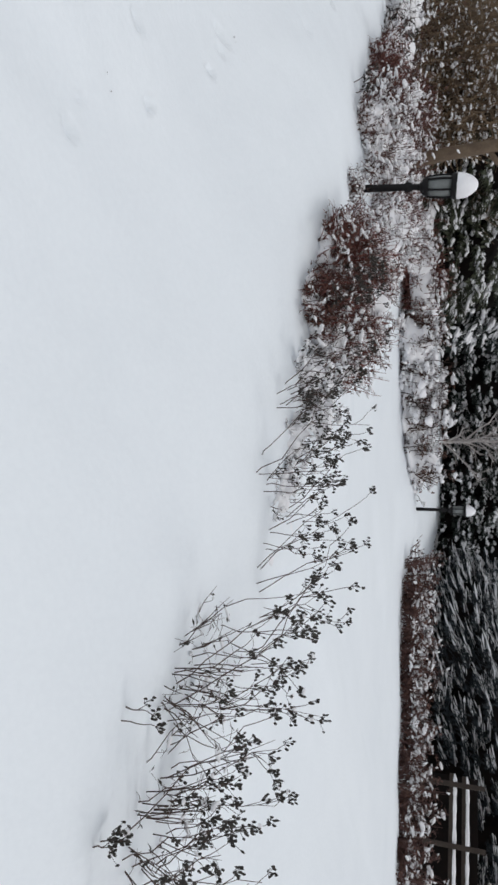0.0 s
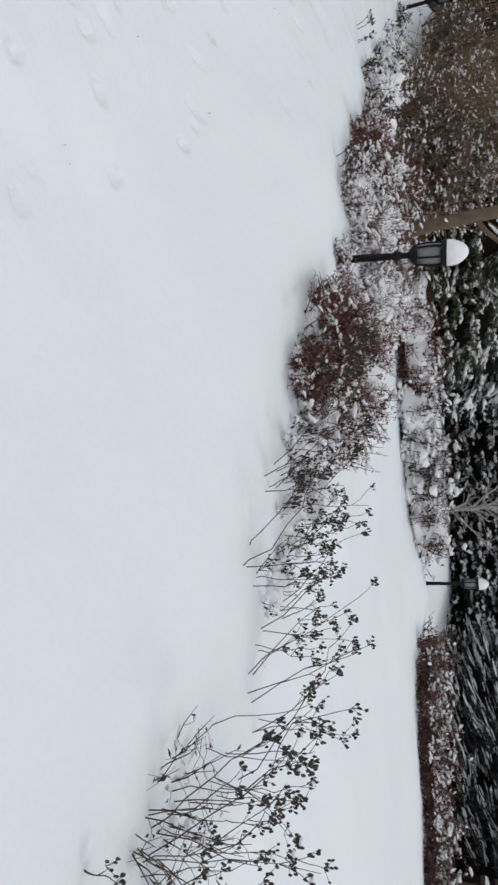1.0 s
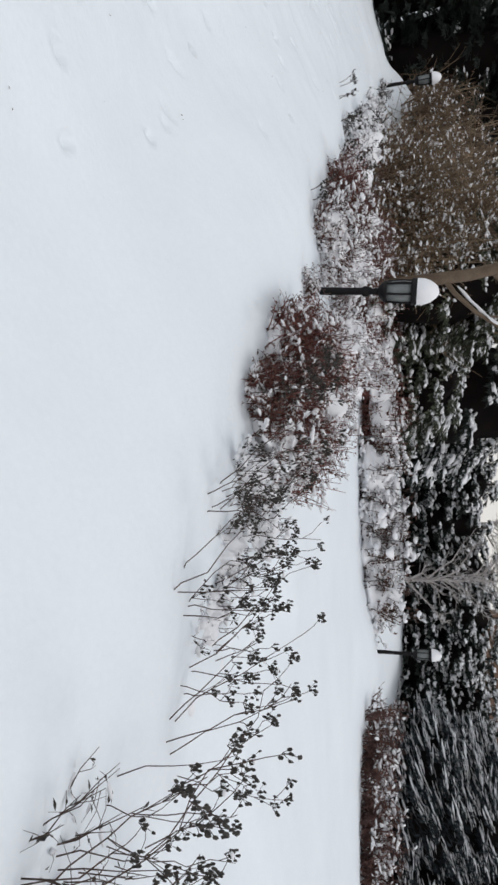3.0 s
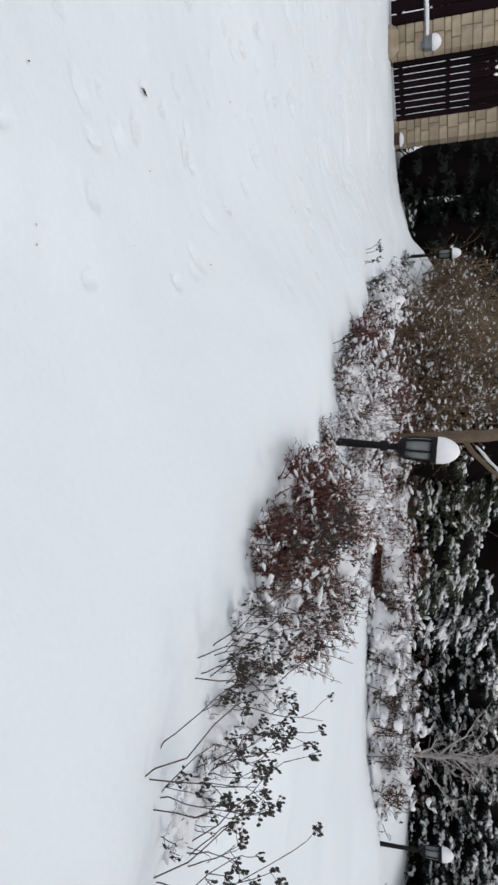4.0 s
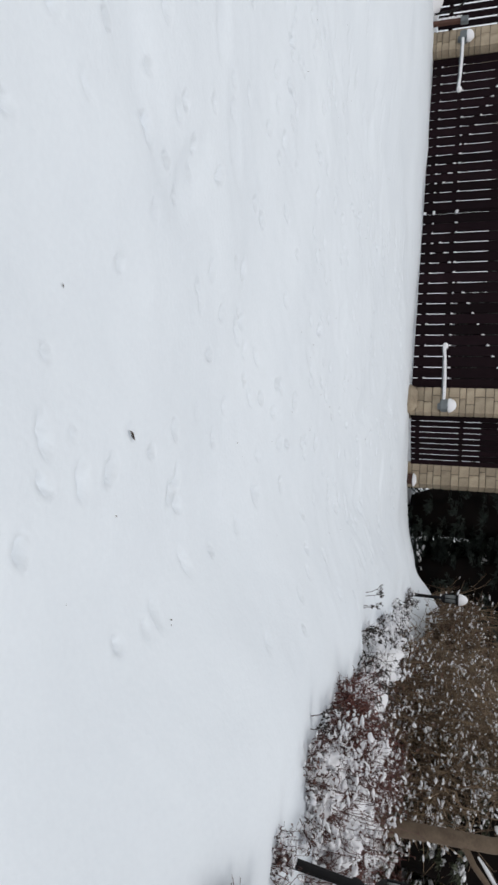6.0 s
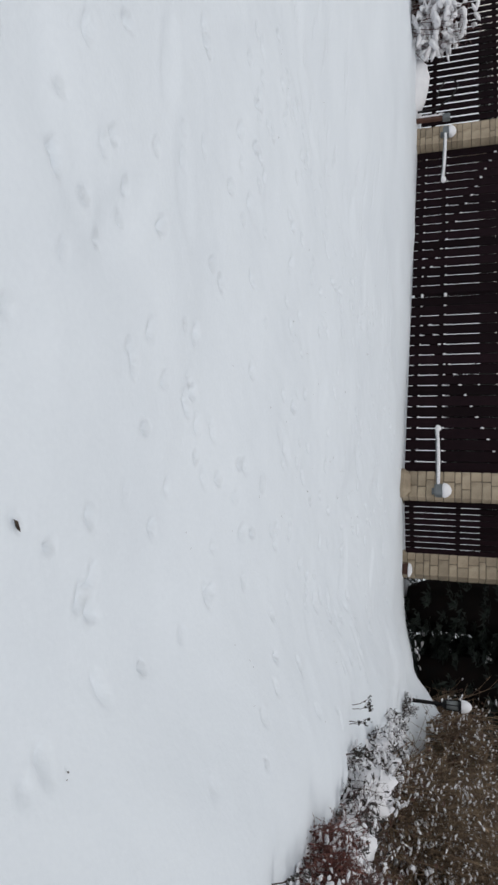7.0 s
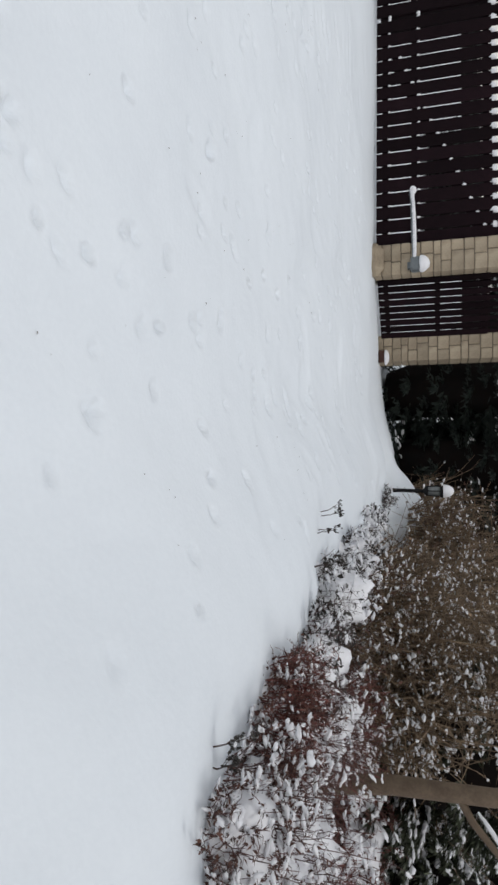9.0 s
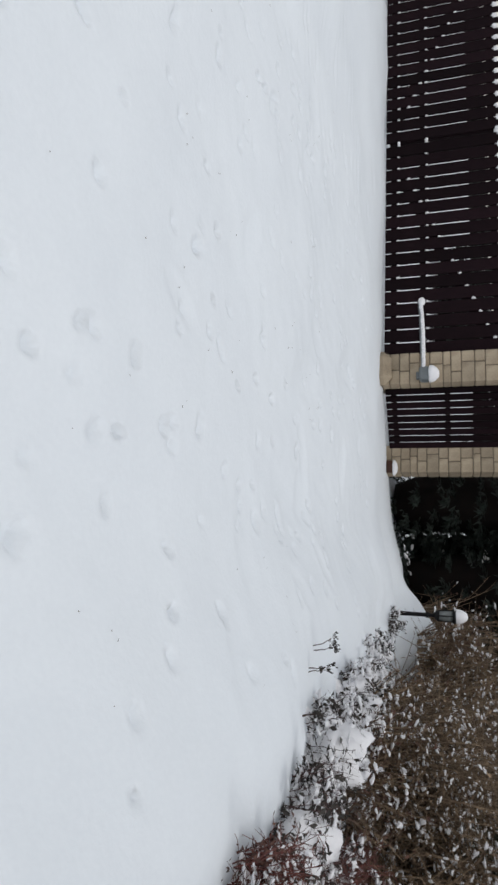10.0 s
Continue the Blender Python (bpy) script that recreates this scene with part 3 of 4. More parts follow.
RL = "red-brown twiggy shrub with withered leaves, dusted with snow"
shrub("spirea_shrub", RL, 2.17, 4.95, 0.30, 0.28, 0.31, 300, 6, RED, 700, 31, 0.3, 3, clump=0.016, heaps=0.05, low=0.2, thick=0.0034, heap=0.40)
shrub("spirea_shrub", RL, 2.45, 5.20, 0.34, 0.30, 0.33, 220, 6, RED, 800, 32, 0.0, 3, clump=0.020, heaps=0.10, thick=0.0032, heap=0.8)
shrub("spirea_shrub", RL, 2.36, 4.70, 0.26, 0.22, 0.26, 100, 5, RED, 200, 33, 0.0, 2, clump=0.020, heaps=0.10, thick=0.003, heap=0.6)
shrub("spirea_shrub", RL, 2.36, 5.62, 0.30, 0.28, 0.34, 150, 6, PURPLE, 500, 34, 0.0, 2, clump=0.022, heaps=0.12, thick=0.0032, heap=0.82)
shrub("spirea_shrub", RL, 2.19, 4.66, 0.16, 0.18, 0.24, 150, 6, RED, 300, 131, 0.3, 3, clump=0.016, heaps=0.05, low=0.15, thick=0.003, heap=0.5)
shrub("spirea_shrub", RL, 2.62, 4.86, 0.24, 0.24, 0.30, 130, 5, RED, 320, 132, 0.3, 2, clump=0.018, heaps=0.08, thick=0.003, heap=0.6)
PL = "purple-brown twiggy shrub full of fine snow"
shrub("barberry_shrub", PL, 1.80, 6.18, 0.28, 0.34, 0.30, 210, 6, PURPLE, 800, 35, 0.2, 3, clump=0.020, heaps=0.10, thick=0.003, heap=0.76)
shrub("barberry_shrub", PL, 1.62, 6.72, 0.28, 0.34, 0.34, 290, 6, RED, 540, 36, 0.2, 3, clump=0.016, heaps=0.05, thick=0.0032, heap=0.45)
shrub("barberry_shrub", PL, 2.05, 6.62, 0.34, 0.40, 0.42, 160, 5, PURPLE, 400, 37, 0.2, 2, clump=0.022, heaps=0.14, thick=0.003, heap=0.78)
shrub("barberry_shrub", PL, 2.45, 6.20, 0.34, 0.36, 0.34, 160, 5, PURPLE, 500, 38, 0.2, 2, clump=0.022, heaps=0.14, thick=0.003, heap=0.85)
WL = "low shrub nearly buried under heavy snow lumps"
shrub("snowed_shrub", WL, 1.55, 7.35, 0.30, 0.34, 0.34, 150, 6, PURPLE, 220, 39, 0, 2, POD, clump=0.020, heaps=0.2, heap=0.78, thick=0.0026, blade=1.9)
shrub("snowed_shrub", WL, 1.36, 8.00, 0.32, 0.40, 0.34, 130, 6, STEM, 320, 40, 0, 1, POD, clump=0.026, heaps=0.3, heap=0.95, thick=0.0026, blade=1.9)
shrub("snowed_shrub", WL, 1.24, 8.75, 0.30, 0.40, 0.32, 120, 6, STEM, 320, 41, 0, 1, POD, clump=0.026, heaps=0.3, heap=0.95, thick=0.0026, blade=1.9)
shrub("snowed_shrub", WL, 1.10, 9.55, 0.28, 0.40, 0.26, 110, 6, STEM, 280, 42, 0, 1, POD, clump=0.024, heaps=0.3, heap=1, thick=0.0026, blade=1.9)
shrub("snowed_shrub", WL, 1.02, 10.30, 0.22, 0.34, 0.18, 90, 5, STEM, 200, 43, 0, 1, POD, clump=0.022, heap=0.95, thick=0.0026, blade=1.9)
shrub("snowed_shrub", WL, 1.95, 7.60, 0.40, 0.45, 0.40, 180, 6, PURPLE, 240, 44, 0, 2, clump=0.022, heaps=0.2, heap=0.75, thick=0.003)
shrub("snowed_shrub", WL, 2.20, 8.35, 0.34, 0.40, 0.50, 160, 6, RED, 240, 46, 0, 3, clump=0.024, heaps=0.2, heap=0.6)
shrub("snowed_shrub", WL, 0.80, 10.95, 0.14, 0.16, 0.16, 40, 4, STEM, 40, 45, 0, 3, POD, clump=0.020)
shrub("snowed_shrub", WL, 2.95, 7.10, 0.40, 0.45, 0.36, 130, 6, PURPLE, 240, 47, 0, 2, clump=0.024, heaps=0.2, heap=0.75, thick=0.004)
shrub("snowed_shrub", WL, 3.05, 8.00, 0.45, 0.45, 0.50, 140, 6, RED, 260, 48, 0, 2, clump=0.026, heaps=0.2, heap=0.7, thick=0.004)
for k, (x, y, r) in enumerate(((2.44, 4.40, 0.13), (2.62, 4.12, 0.15), (2.72, 3.84, 0.14), (2.74, 4.45, 0.18))):
    shrub("snowed_shrub", "stub of cut stalks mounded over with snow", x, y, r, r * 1.1, 0.15, 40, 4, STEM, 60, 170 + k, 0, 1, POD, clump=0.018, heaps=0.2, heap=0.9, thick=0.0024)
TL = "tall tan-twigged shrub with arching bare shoots, snow-flecked"
shrub("forsythia_shrub", TL, 1.80, 9.70, 0.50, 0.60, 1.45, 130, 13, TAN, 3600, 51, 0, 3, TAN, blade=1.6, clump=0.016, heaps=0.05, thick=0.0065, fan=1.2)
shrub("forsythia_shrub", TL, 2.02, 11.1, 0.75, 0.80, 1.75, 130, 13, TAN, 1500, 52, 0, 3, TAN, blade=1.8, clump=0.018, heaps=0.05, thick=0.009, fan=1.2)
shrub("forsythia_shrub", TL, 2.75, 10.9, 0.90, 0.90, 2.4, 150, 14, TAN, 3200, 53, 0, 3, TAN, blade=2.0, clump=0.023, heaps=0.07, thick=0.010, fan=1.2)
shrub("forsythia_shrub", TL, 2.38, 9.35, 0.45, 0.45, 1.30, 120, 13, TAN, 4200, 58, 0, 2, TAN, blade=1.6, clump=0.021, heaps=0.09, thick=0.009, fan=1.2)
for k, (x, y, h) in enumerate(((1.75, 10.4, 1.0), (2.3, 11.8, 2.0), (1.62, 9.0, 0.55), (1.22, 11.80, 1.15), (1.62, 12.3, 1.6), (1.02, 12.75, 1.4))):
    shrub("forsythia_shrub", "rusty bare shrub filling in behind tan shoots", x, y, 0.42 if 2 < k else 0.5, 0.42 if 2 < k else 0.55, h, 110, 8, TAN, 200, 155 + k, 0, 2, DRYLEAF, clump=0.024, thick=0.007, fan=1.1, blade=1.6)
shrub("snowed_shrub", "small twiggy tuft at the lamp foot", 1.92, 5.56, 0.10, 0.10, 0.15, 46, 4, PURPLE, 60, 49, 0, 2, DRYLEAF, clump=0.016, thick=0.0022, blade=0.8)
BL = "tangle of thin dried stalks standing in snow"
shrub("dried_bush", BL, 2.74, 2.92, 0.22, 0.20, 0.36, 34, 3, STEM, 10, 61, 0, 1, POD, clump=0.02, thick=0.0026, fan=1.5)
shrub("dried_bush", BL, 2.92, 2.50, 0.24, 0.22, 0.38, 34, 3, STEM, 10, 62, 0, 1, POD, clump=0.02, thick=0.0026, fan=1.5)
shrub("dried_bush", BL, 2.44, 4.42, 0.20, 0.22, 0.28, 22, 3, STEM, 60, 64, 0, 2, POD, clump=0.026, thick=0.0024, fan=1.4)


# ---- low hedge at the end of the lawn ----
def hedge_run(b0, b1, n, far0, far1, mat, snow, clump, label, seed, h=0.42, low=0.0, heap=0.62):
    for k in range(n):
        f = (k + 0.5) / n
        p = spot(b0 + (b1 - b0) * f, far0 + (far1 - far0) * f)
        shrub("low_hedge", label, p.x, p.y, 0.50, 0.42, h, 95, 5, mat, snow * 0.8, seed + k, 0, 3, clump=clump * 0.85, thick=0.006, low=low, blade=2.2, fine=1.6, heaps=0.14, heap=heap, raised=0.32 if low else 0.15)


hedge_run(9, 25, 5, 7.7, 7.7, RED, 520, 0.040, "low red-twigged hedge shrub under thick snow", 60, 0.58, 0.30, 0.46)
hedge_run(26, 39, 4, 7.5, 7.9, STEM, 760, 0.055, "low hedge shrub almost wholly covered by snow", 70, 0.56)
hedge_run(47, 73, 8, 7.9, 8.6, PURPLE, 420, 0.045, "low brown hedge shrub with snow on top", 80, 0.5, 0.30, 0.0)


# ---- evergreens ----
def evergreen(name, label, p, rx, ry, h, sprays, mat, snow, seed, clump=0.07, shape="oval", spray=0.16, droop=0.2, hang=False, flaky=True, tier=0.14):
    """A dense evergreen: trunk, near-black core as painted inner shade, outward sprays of leaves, and snow on the upper
    sides.
    """
    rng = random.Random(seed)
    t = thing(name, label, "tree" if shape == "cone" else "hedge", (p[0], p[1], p[2] - 0.1))
    core, lf, sn, tr = Soup(), Soup(), Soup(), Soup()
    tr.tube([(0, 0, 0), (0, 0, h * 0.5), (0, 0, h * 0.92)], [0.07, 0.05, 0.015], 8)
    bv, bf = BALL3

    def width(f):
        if shape == "cone":
            return max(0.03, (1 - f) ** 0.8)
        return math.sqrt(max(0.0, 1 - (2 * f - 0.9) ** 2 / 1.21)) if f > 0.45 else 0.85 + 0.33 * f

    # Solid core: paints the crown's inner shade near-black and stops see-through.
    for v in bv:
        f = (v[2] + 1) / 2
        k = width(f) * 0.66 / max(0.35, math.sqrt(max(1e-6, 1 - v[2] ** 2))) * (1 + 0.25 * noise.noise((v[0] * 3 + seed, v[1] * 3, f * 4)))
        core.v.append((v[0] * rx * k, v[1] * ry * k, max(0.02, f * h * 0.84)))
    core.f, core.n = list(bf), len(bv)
    boughs = max(8, int(sprays * tier))
    for k in range(boughs):
        f = rng.random() ** 0.9
        an = rng.uniform(0, 6.283)
        out = Vector((math.cos(an), math.sin(an), 0))
        side = Vector((-out.y, out.x, 0))
        bulge = 1 + 0.28 * noise.noise((math.cos(an) * 1.7 + seed, math.sin(an) * 1.7, f * h * 1.3))
        w = width(f) * bulge
        root = Vector((rx * w * out.x, ry * w * out.y, f * h)) * rng.uniform(0.80, 0.98)
        tilt = -droop * rng.uniform(0.3, 0.9)
        way = (out * rng.uniform(0.25, 1.0) + side * rng.uniform(-1.0, 1.0) + Vector((0, 0, tilt))).normalized()
        if hang:
            way = (Vector((-0.5, 0.87, -0.22)) + out * 0.35 + Vector((rng.gauss(0, 0.16), rng.gauss(0, 0.16), rng.gauss(0, 0.16)))).normalized()
        reach = spray * rng.uniform(1.0, 2.4)
        loaded = rng.random() < snow / sprays
        for j in range(int(2.2 / tier)):
            g = rng.random()
            c = root + way * (reach * g) + side * (spray * 0.45 * (1 - 0.6 * g) * rng.gauss(0, 0.7)) + Vector((0, 0, rng.gauss(0, spray * 0.10)))
            for m in range(3):
                d = (way * 0.8 + side * rng.uniform(-0.8, 0.8) + Vector((0, 0, rng.uniform(-0.5, 0.25) + tilt * 0.5))).normalized()
                lf.leaf(c, d, Vector((rng.uniform(-0.3, 0.3), rng.uniform(-0.3, 0.3), 1)).normalized(), spray * rng.uniform(0.40, 0.90), spray * rng.uniform(0.11, 0.24))
            if loaded and rng.random() < 0.8:
                r = clump * rng.uniform(0.25, 1.0) ** 1.4
                at = c + Vector((0, 0, spray * 0.06))
                if hang:
                    sn.ridge(at, at + way * r * rng.uniform(2, 6), r * rng.uniform(0.12, 0.38), rng)
                elif flaky:
                    sn.ridge(at - way * r * 0.8, at + way * r * rng.uniform(0.8, 2.2), r * rng.uniform(0.28, 0.6), rng, 4)
                else:
                    sn.blob(at, (r * rng.uniform(0.7, 1.4), r * rng.uniform(0.7, 1.1), r * rng.uniform(0.45, 0.75)), rng, BALL1, 0.35)
        if loaded and not hang:
            for m in range(1 if flaky else 2):
                r = clump * rng.uniform(0.45, 1.05)
                at = root + way * (reach * rng.uniform(0.4, 1.0)) + Vector((0, 0, spray * 0.08))
                sn.blob(at, (r * rng.uniform(0.7, 1.3), r * rng.uniform(0.5, 0.9), r * rng.uniform(0.3, 0.55)), rng, BALL2, 0.28)
    piece("trunk", tr.mesh("trunk", DARKBARK), t)
    piece("shade_core", core.mesh("shade_core", CORE), t)
    piece("foliage", lf.mesh("foliage", mat, False), t, kind="stuff")
    piece("snow_load", sn.mesh("snow_load", CLUMP), t, "white snow clumps on the foliage", kind="stuff")
    return t


GL = "dark evergreen shrub spotted with snow clumps"
evergreen("evergreen_shrub", GL, (2.95, 9.95, ground_z(2.95, 9.95)), 0.6, 0.5, 2.1, 1800, GREEN, 1500, 201, 0.040)
evergreen("evergreen_shrub", GL, spot(12.5, 9.2), 0.7, 0.7, 2.0, 1600, GREEN, 1500, 207, 0.044)
evergreen("evergreen_shrub", GL, spot(16, 9.4), 0.7, 0.7, 1.3, 1300, GREEN, 1200, 202, 0.046)
evergreen("evergreen_shrub", GL, spot(19.5, 9.2), 0.75, 0.75, 1.35, 1400, GREEN, 1300, 203, 0.046)
SL = "tall dark conifer with boughs loaded with snow"
evergreen("conifer", SL, spot(21, 11.5), 1.5, 1.5, 5.6, 2800, NEEDLE, 2500, 204, 0.068, "cone", 0.20, 0.45)
evergreen("conifer", SL, spot(14, 13.0), 1.5, 1.5, 6.2, 2400, NEEDLE, 2000, 205, 0.068, "cone", 0.20, 0.45)
evergreen("conifer", SL, spot(7, 14.0), 1.6, 1.6, 6.0, 2000, NEEDLE, 700, 206, 0.10, "cone", 0.20, 0.45)
HL = "dense dark conifer hedge speckled with snow"
for k in range(9):
    b = 25 + 3.6 * k
    evergreen("conifer_hedge", HL, spot(b, 13.6 - 0.1 * k), 0.75, 0.75, 1.93 + 0.12 * math.sin(k * 2.1), 1700, NEEDLE, 1500, 210 + k, 0.050, flaky=False)
for k, (b, d, h) in enumerate(((51.5, 12.3, 2.15), (55, 12.3, 2.5), (59, 12.6, 3.1), (63, 12.8, 3.8), (68, 13.0, 3.6), (74, 13.0, 3.6))):
    evergreen("weeping_conifer", "blue-grey weeping conifer with snow along hanging shoots", spot(b, d), 0.9, 0.9, h, 3000, BLUE, 2700, 230 + k, 0.050, "oval", 0.16, 0.45, True)
DL = "very dark evergreen hedge with a few snow spots"
for k, (x, y, h) in enumerate(((-0.70, 13.5, 2.6), (0.05, 14.2, 2.9), (0.35, 13.6, 2.7), (0.95, 14.2, 3.0), (1.4, 13.6, 3.2), (2.3, 13.4, 3.4))):
    evergreen("dark_hedge", DL, (x, y, 0.45), 0.62, 0.6, h, 1900, NEEDLE, 90, 250 + k, 0.045)


# ---- bare trees ----
def bare_tree(label, p, h, r, mat, seed, branches=10, twigs=10, snowy=0, lean=(0, 0), first=0.3, name="bare_tree", reach=1.0):
    rng = random.Random(seed)
    t = thing(name, label, "tree", (p[0], p[1], p[2] - 0.1))
    tr, br, sn = Soup(), Soup(), Soup()
    top = Vector((lean[0], lean[1], h))
    trunk = bend((0, 0, 0), top, 0.0, rng, 8, 0.012)
    tr.tube(trunk, [r * (1 - 0.09 * i) for i in range(9)], 10)
    for k in range(branches):
        f = first + (1 - first) * (k + rng.random()) / branches
        i = min(7, int(f * 8))
        s0 = Vector(trunk[i]).lerp(Vector(trunk[i + 1]), f * 8 - i)
        an = rng.uniform(0, 6.283)
        L = h * reach * rng.uniform(0.25, 0.45) * (1.15 - 0.6 * f)
        e = s0 + Vector((math.cos(an) * L, math.sin(an) * L, L * rng.uniform(0.3, 1.1)))
        line = bend(s0, e, 0.06, rng, 4, 0.05)
        rb = r * 0.42 * (1.1 - 0.6 * f)
        br.tube(line, [rb, rb * 0.75, rb * 0.55, rb * 0.4, rb * 0.25], 6)
        for j in range(twigs):
            g = rng.uniform(0.2, 1)
            m = min(3, int(g * 4))
            q = Vector(line[m]).lerp(Vector(line[m + 1]), g * 4 - m)
            d = Vector((rng.uniform(-1, 1), rng.uniform(-1, 1), rng.uniform(-0.1, 1.2))).normalized()
            w = q + d * L * rng.uniform(0.2, 0.5)
            tw = bend(q, w, 0.05, rng, 2, 0.06)
            br.tube(tw, [rb * 0.3, rb * 0.22, rb * 0.12], 4)
            for u in range(2):
                d2 = (d + Vector((rng.uniform(-0.8, 0.8), rng.uniform(-0.8, 0.8), rng.uniform(-0.2, 0.6)))).normalized()
                br.tube([tw[1], Vector(tw[1]) + d2 * L * 0.16], [rb * 0.16, rb * 0.07], 3)
            if j < snowy:
                sn.blob(q + Vector((0, 0, rb * 0.5)), (rng.uniform(0.03, 0.08), 0.022, 0.018), rng, BALL1, 0.2, Euler((0, -math.atan2(e.z - s0.z, L), an)))
    piece("trunk", tr.mesh("trunk", mat), t)
    piece("branch_crown", br.mesh("branch_crown", mat), t, kind="stuff")
    if sn.n:
        piece("snow_load", sn.mesh("snow_load", CLUMP), t, "snow lying along the branches")
    return t


slim = bare_tree("slim tan-barked tree with bare snow-lined branches", (2.58, 8.30, ground_z(2.58, 8.30)), 4.6, 0.066, BARK, 301, 9, 6, 5, (-0.34, 0.0), 0.2)
limb = Soup()
rng = random.Random(306)
for a, b, r in (((-0.08, 0, 0.95), (0.62, -0.35, 1.75), 0.026), ((-0.12, 0, 1.35), (0.55, 0.10, 2.05), 0.020), ((0.26, -0.17, 1.34), (0.30, -0.30, 1.85), 0.010), ((0.40, -0.24, 1.5), (0.72, -0.55, 1.62), 0.009)):
    limb.tube(bend(a, b, -0.06, rng, 5, 0.03), [r, r * 0.85, r * 0.7, r * 0.55, r * 0.42, r * 0.3], 6)
piece("limb", limb.mesh("limb", BARK), slim)
for a, b in (((0.0, -0.04, 1.06), (0.5, -0.29, 1.62)), ((0.0, 0.02, 1.46), (0.45, 0.09, 1.96))):
    load = Soup()
    line = bend(Vector(a) + Vector((0, 0, 0.012)), Vector(b) + Vector((0, 0, 0.012)), -0.05, rng, 12, 0.008)
    load.tube(line, [rng.uniform(0.006, 0.017) for q in line], 6)
    piece("limb_snow", load.mesh("limb_snow", CLUMP), slim, "snow lying along the limb")
bare_tree("small bare tree white with rime before dark hedge", spot(36.5, 12.0), 1.7, 0.052, FROST, 302, 26, 9, 0, (0, 0), 0.08, reach=1.3)
bare_tree("far bare tree with fine grey twigs", spot(32.0, 42), 8.2, 0.10, FARTWIG, 303, 34, 20, 0, (0, 0), 0.4)
for x, y, s in ((-9.6, 10.6, 71), (-10.6, 10.2, 72), (-11.6, 10.4, 73)):
    shrub("snowed_shrub", "brown shrub against fence, heaped with snow", x, y, 0.6, 0.5, 0.9, 160, 6, PURPLE, 420, s, 0, 1, clump=0.10, thick=0.007)


# ---- beyond the gate ----
for k in range(11):
    x = -27 + 2.6 * k
    y = 25.0 + 0.4 * math.sin(k * 1.7)
    evergreen("street_hedge", "dark hedge on a snow bank across the street", (x, y, ground_z(x, y)), 1.7, 0.9, 0.95, 450, NEEDLE, 40, 400 + k, 0.08, "oval", 0.3)
for k, (x, y, h) in enumerate(((-5.0, 18.0, 1.7), (-6.4, 18.4, 1.2))):
    evergreen("evergreen_shrub", "dark evergreen standing beyond the gate", (x, y, ground_z(x, y)), 0.8, 0.7, h, 900, NEEDLE, 60, 430 + k, 0.06)


for k, (x, y) in enumerate(((-4.5, 24.6), (-6.6, 25.4), (-3.0, 26.0))):
    evergreen("conifer", "dark conifer standing across the street", (x, y, ground_z(x, y)), 1.2, 1.2, 5.0, 900, NEEDLE, 350, 440 + k, 0.11, "cone", 0.3, 0.4)


# ---- house under repair ----
hp = spot(49, 34)
house = thing("house", "tan house with snow-covered roof under scaffolding", "house", (hp.x, hp.y, 0.3))
house.rotation_euler = (0, 0, radians(-49))
piece("wall", boxes("wall", [((0.5, 4.0, 2.1), (13.0, 8.0, 4.2))], BRICK, 0.02), house)
rv = [(-6.4, -0.5, 4.2), (7.4, -0.5, 4.2), (7.4, 8.5, 4.2), (-6.4, 8.5, 4.2), (-3.2, 4, 6.1), (5.2, 4, 6.1)]
rv += [(x, y, z + 0.22) for x, y, z in rv]
rf = [(6, 7, 11, 10), (7, 8, 11), (8, 9, 10, 11), (9, 6, 10), (3, 2, 1, 0), (0, 1, 7, 6), (1, 2, 8, 7), (2, 3, 9, 8), (3, 0, 6, 9)]
piece("roof", mesh_of("roof", rv, rf, CLUMP, False), house, "white snow-covered roof")
piece("eave_board", boxes("eave_board", [((0.5, -0.55, 4.22), (13.9, 0.08, 0.14))], PLANK, 0.01), house)


def dormer(x0, x1, z0, z1, mat, gable):
    d = piece("dormer", boxes("dormer", [(((x0 + x1) / 2, 1.6, (z0 + z1) / 2), (x1 - x0, 2.4, z1 - z0))], mat, 0.02), house)
    m = (x0 + x1) / 2
    if gable:
        v = [(x0 - 0.2, 0.2, z1), (x1 + 0.2, 0.2, z1), (m, 0.2, z1 + 0.8), (x0 - 0.2, 3.6, z1), (x1 + 0.2, 3.6, z1), (m, 3.6, z1 + 0.8)]
        piece("gable", mesh_of("gable", v, [(0, 1, 2), (3, 5, 4), (0, 2, 5, 3), (1, 4, 5, 2), (0, 3, 4, 1)], mat, False), d)
        s = Soup()
        for a, b in (((x0 - 0.25, 1.8, z1 + 0.05), (m, 1.8, z1 + 0.9)), ((x1 + 0.25, 1.8, z1 + 0.05), (m, 1.8, z1 + 0.9))):
            pa, pb = Vector(a), Vector(b)
            for k in range(24):
                s.blob(pa.lerp(pb, k / 23), (0.09, 1.8, 0.08), random.Random(k), BALL2, 0.06, Euler((0, 0, 0)))
        piece("snow_load", s.mesh("snow_load", CLUMP), d, "white snow on the gable roof")
    piece("window", boxes("window", [((m, 0.37, z0 + (z1 - z0) * 0.55), ((x1 - x0) * 0.45, 0.06, (z1 - z0) * 0.55))], GLASS, 0.01), d)


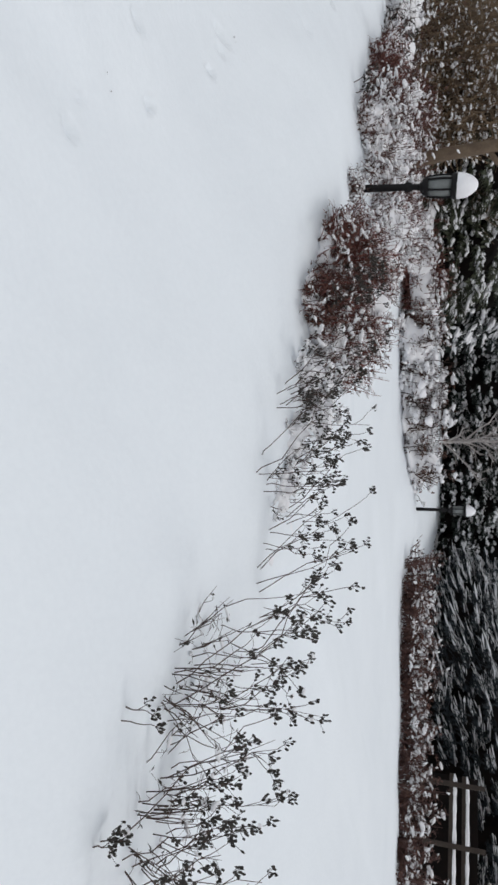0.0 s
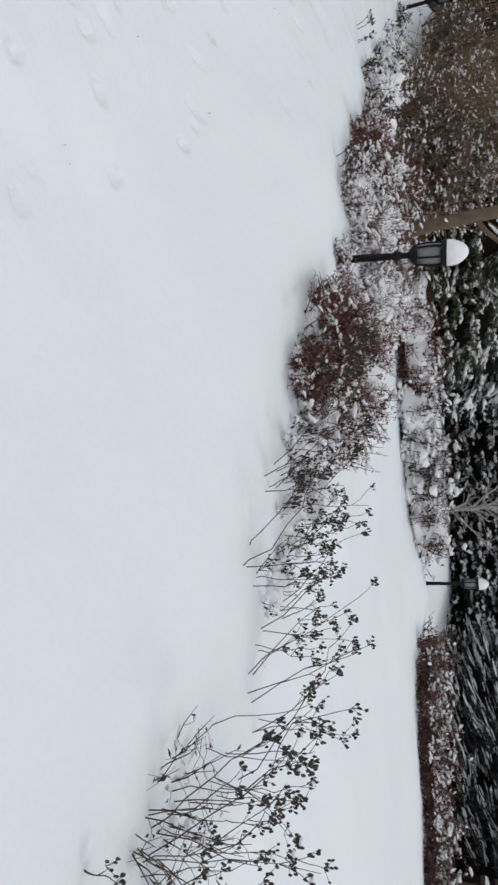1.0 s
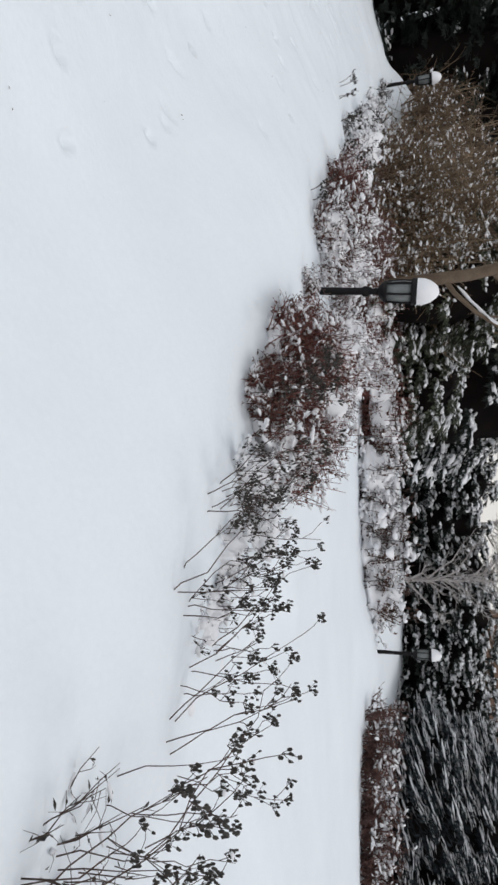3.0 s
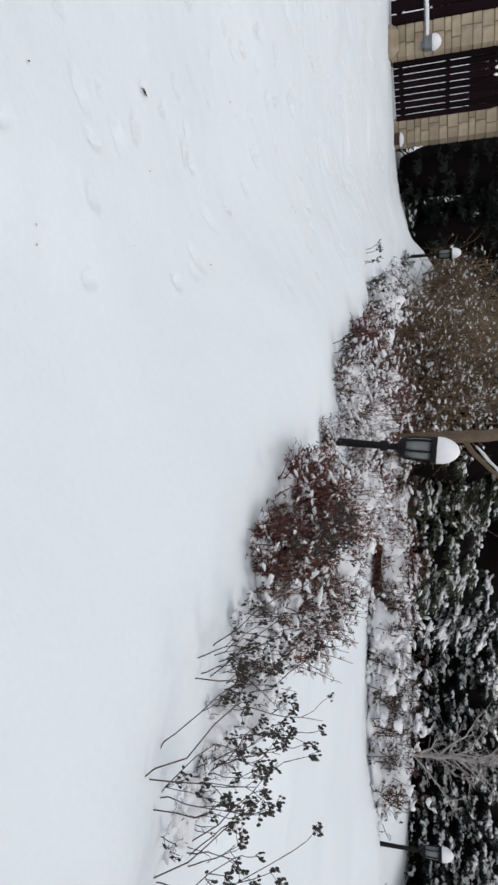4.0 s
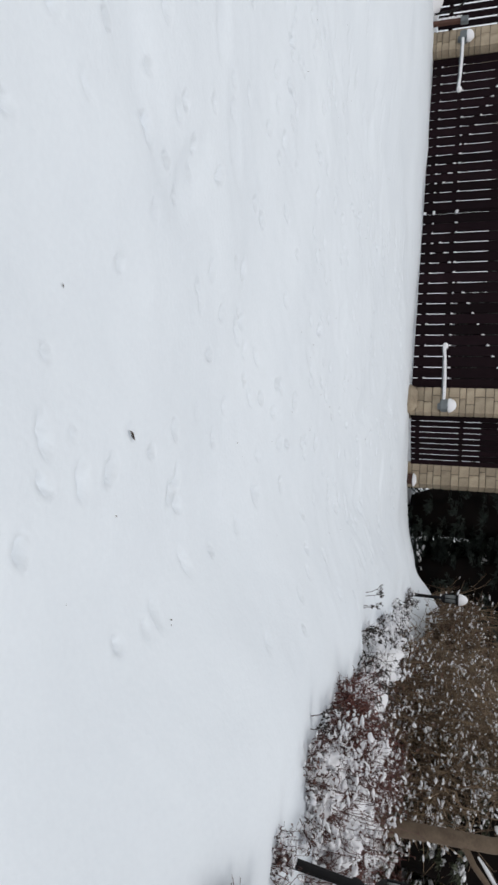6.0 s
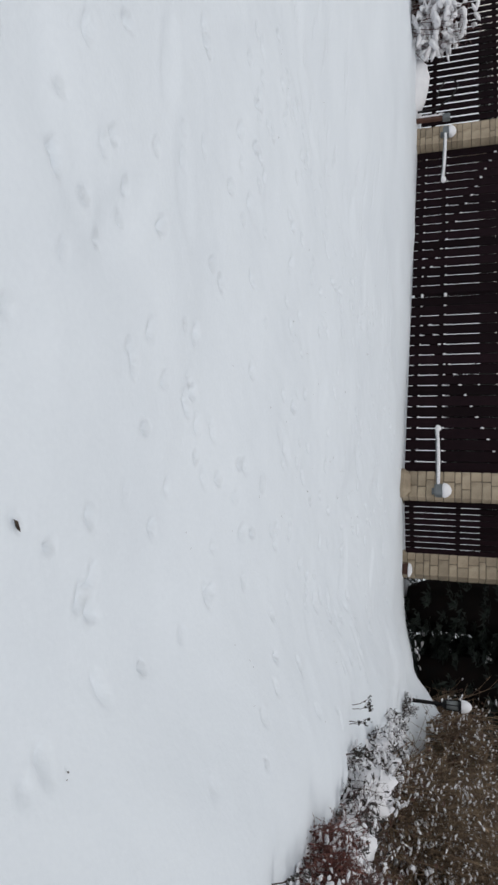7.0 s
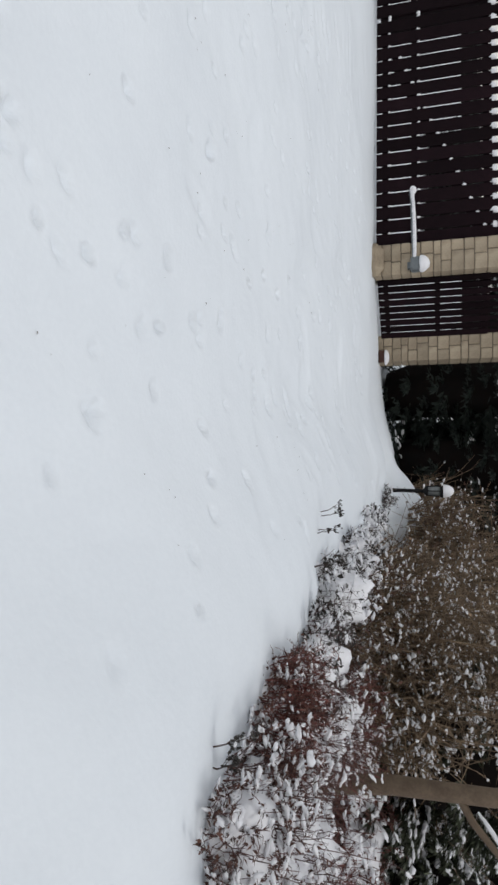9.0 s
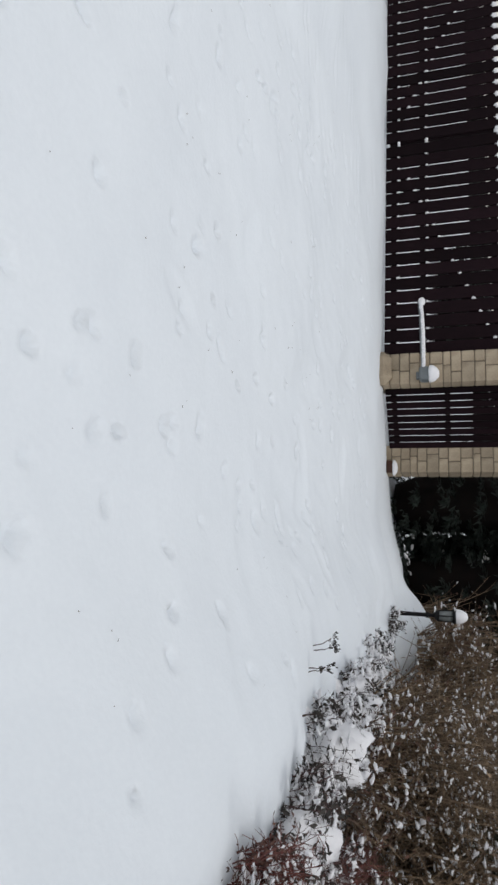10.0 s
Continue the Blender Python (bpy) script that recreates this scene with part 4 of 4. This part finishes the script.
dormer(0.7, 2.5, 4.5, 5.5, WALL, True)
dormer(-1.6, 0.0, 4.9, 6.4, BRICK, False)
dormer(3.2, 4.6, 4.9, 6.4, BRICK, False)
scaffold = thing("scaffold", "steel pole scaffold with plank decks before the roof", "scaffold", (hp.x, hp.y, 0.3))
scaffold.rotation_euler = (0, 0, radians(-49))
for k in range(9):
    s = Soup()
    s.tube([(-4.0 + 1.25 * k, -0.9 + 0.5 * (k % 2), 0), (-4.0 + 1.25 * k, -0.9 + 0.5 * (k % 2), 7.4)], [0.035, 0.035], 6)
    piece("pole", s.mesh("pole", STEEL), scaffold)
for z in (4.9, 5.7, 6.5):
    s = Soup()
    s.tube([(-4.3, -0.9, z), (6.4, -0.9, z)], [0.035, 0.035], 6)
    piece("ledger", s.mesh("ledger", STEEL), scaffold)
for x0, x1, z in ((-3.8, -1.8, 5.5), (-1.6, 0.2, 5.0), (3.0, 5.0, 5.0)):
    piece("deck", boxes("deck", [(((x0 + x1) / 2, -0.65, z), (x1 - x0, 0.5, 0.06))], PLANK, 0.005), scaffold)
    piece("toe_board", boxes("toe_board", [(((x0 + x1) / 2, -0.93, z + 0.30), (x1 - x0, 0.03, 0.18))], PLANK, 0.005), scaffold)


# ---- pergola bench at the lawn's far corner ----
bp = spot(68.5, 10.9)
bench = thing("garden_pergola", "dark timber garden pergola frame with snow-topped beams", "pergola", (bp.x, bp.y, bp.z - 0.1))
bench.rotation_euler = (0, 0, radians(-68))
for x in (-0.75, 0.05, 0.85):
    piece("post", boxes("post", [((x, 0, 0.55), (0.07, 0.07, 1.1))], DARKBARK, 0.006), bench)
for z, y in ((0.62, 0.0), (0.80, 0.25)):
    piece("beam", boxes("beam", [((0.05, y + 0.06, z), (1.9, 0.07, 0.06))], DARKBARK, 0.006), bench)
    s = Soup()
    rng = random.Random(int(z * 100))
    s.tube([(-0.90 + 1.90 * k / 24, y + 0.06, z + 0.042) for k in range(25)], [0.012] + [rng.uniform(0.028, 0.042) for k in range(23)] + [0.012], 7)
    piece("snow_load", s.mesh("snow_load", CLUMP), bench, "white snow along the beam")
# Takes the evergreens' near-black shade colour so the frame's back stays dark.
piece("back_panel", boxes("back_panel", [((0.05, 0.5, 0.55), (1.9, 0.04, 0.9))], CORE, 0.006), bench)
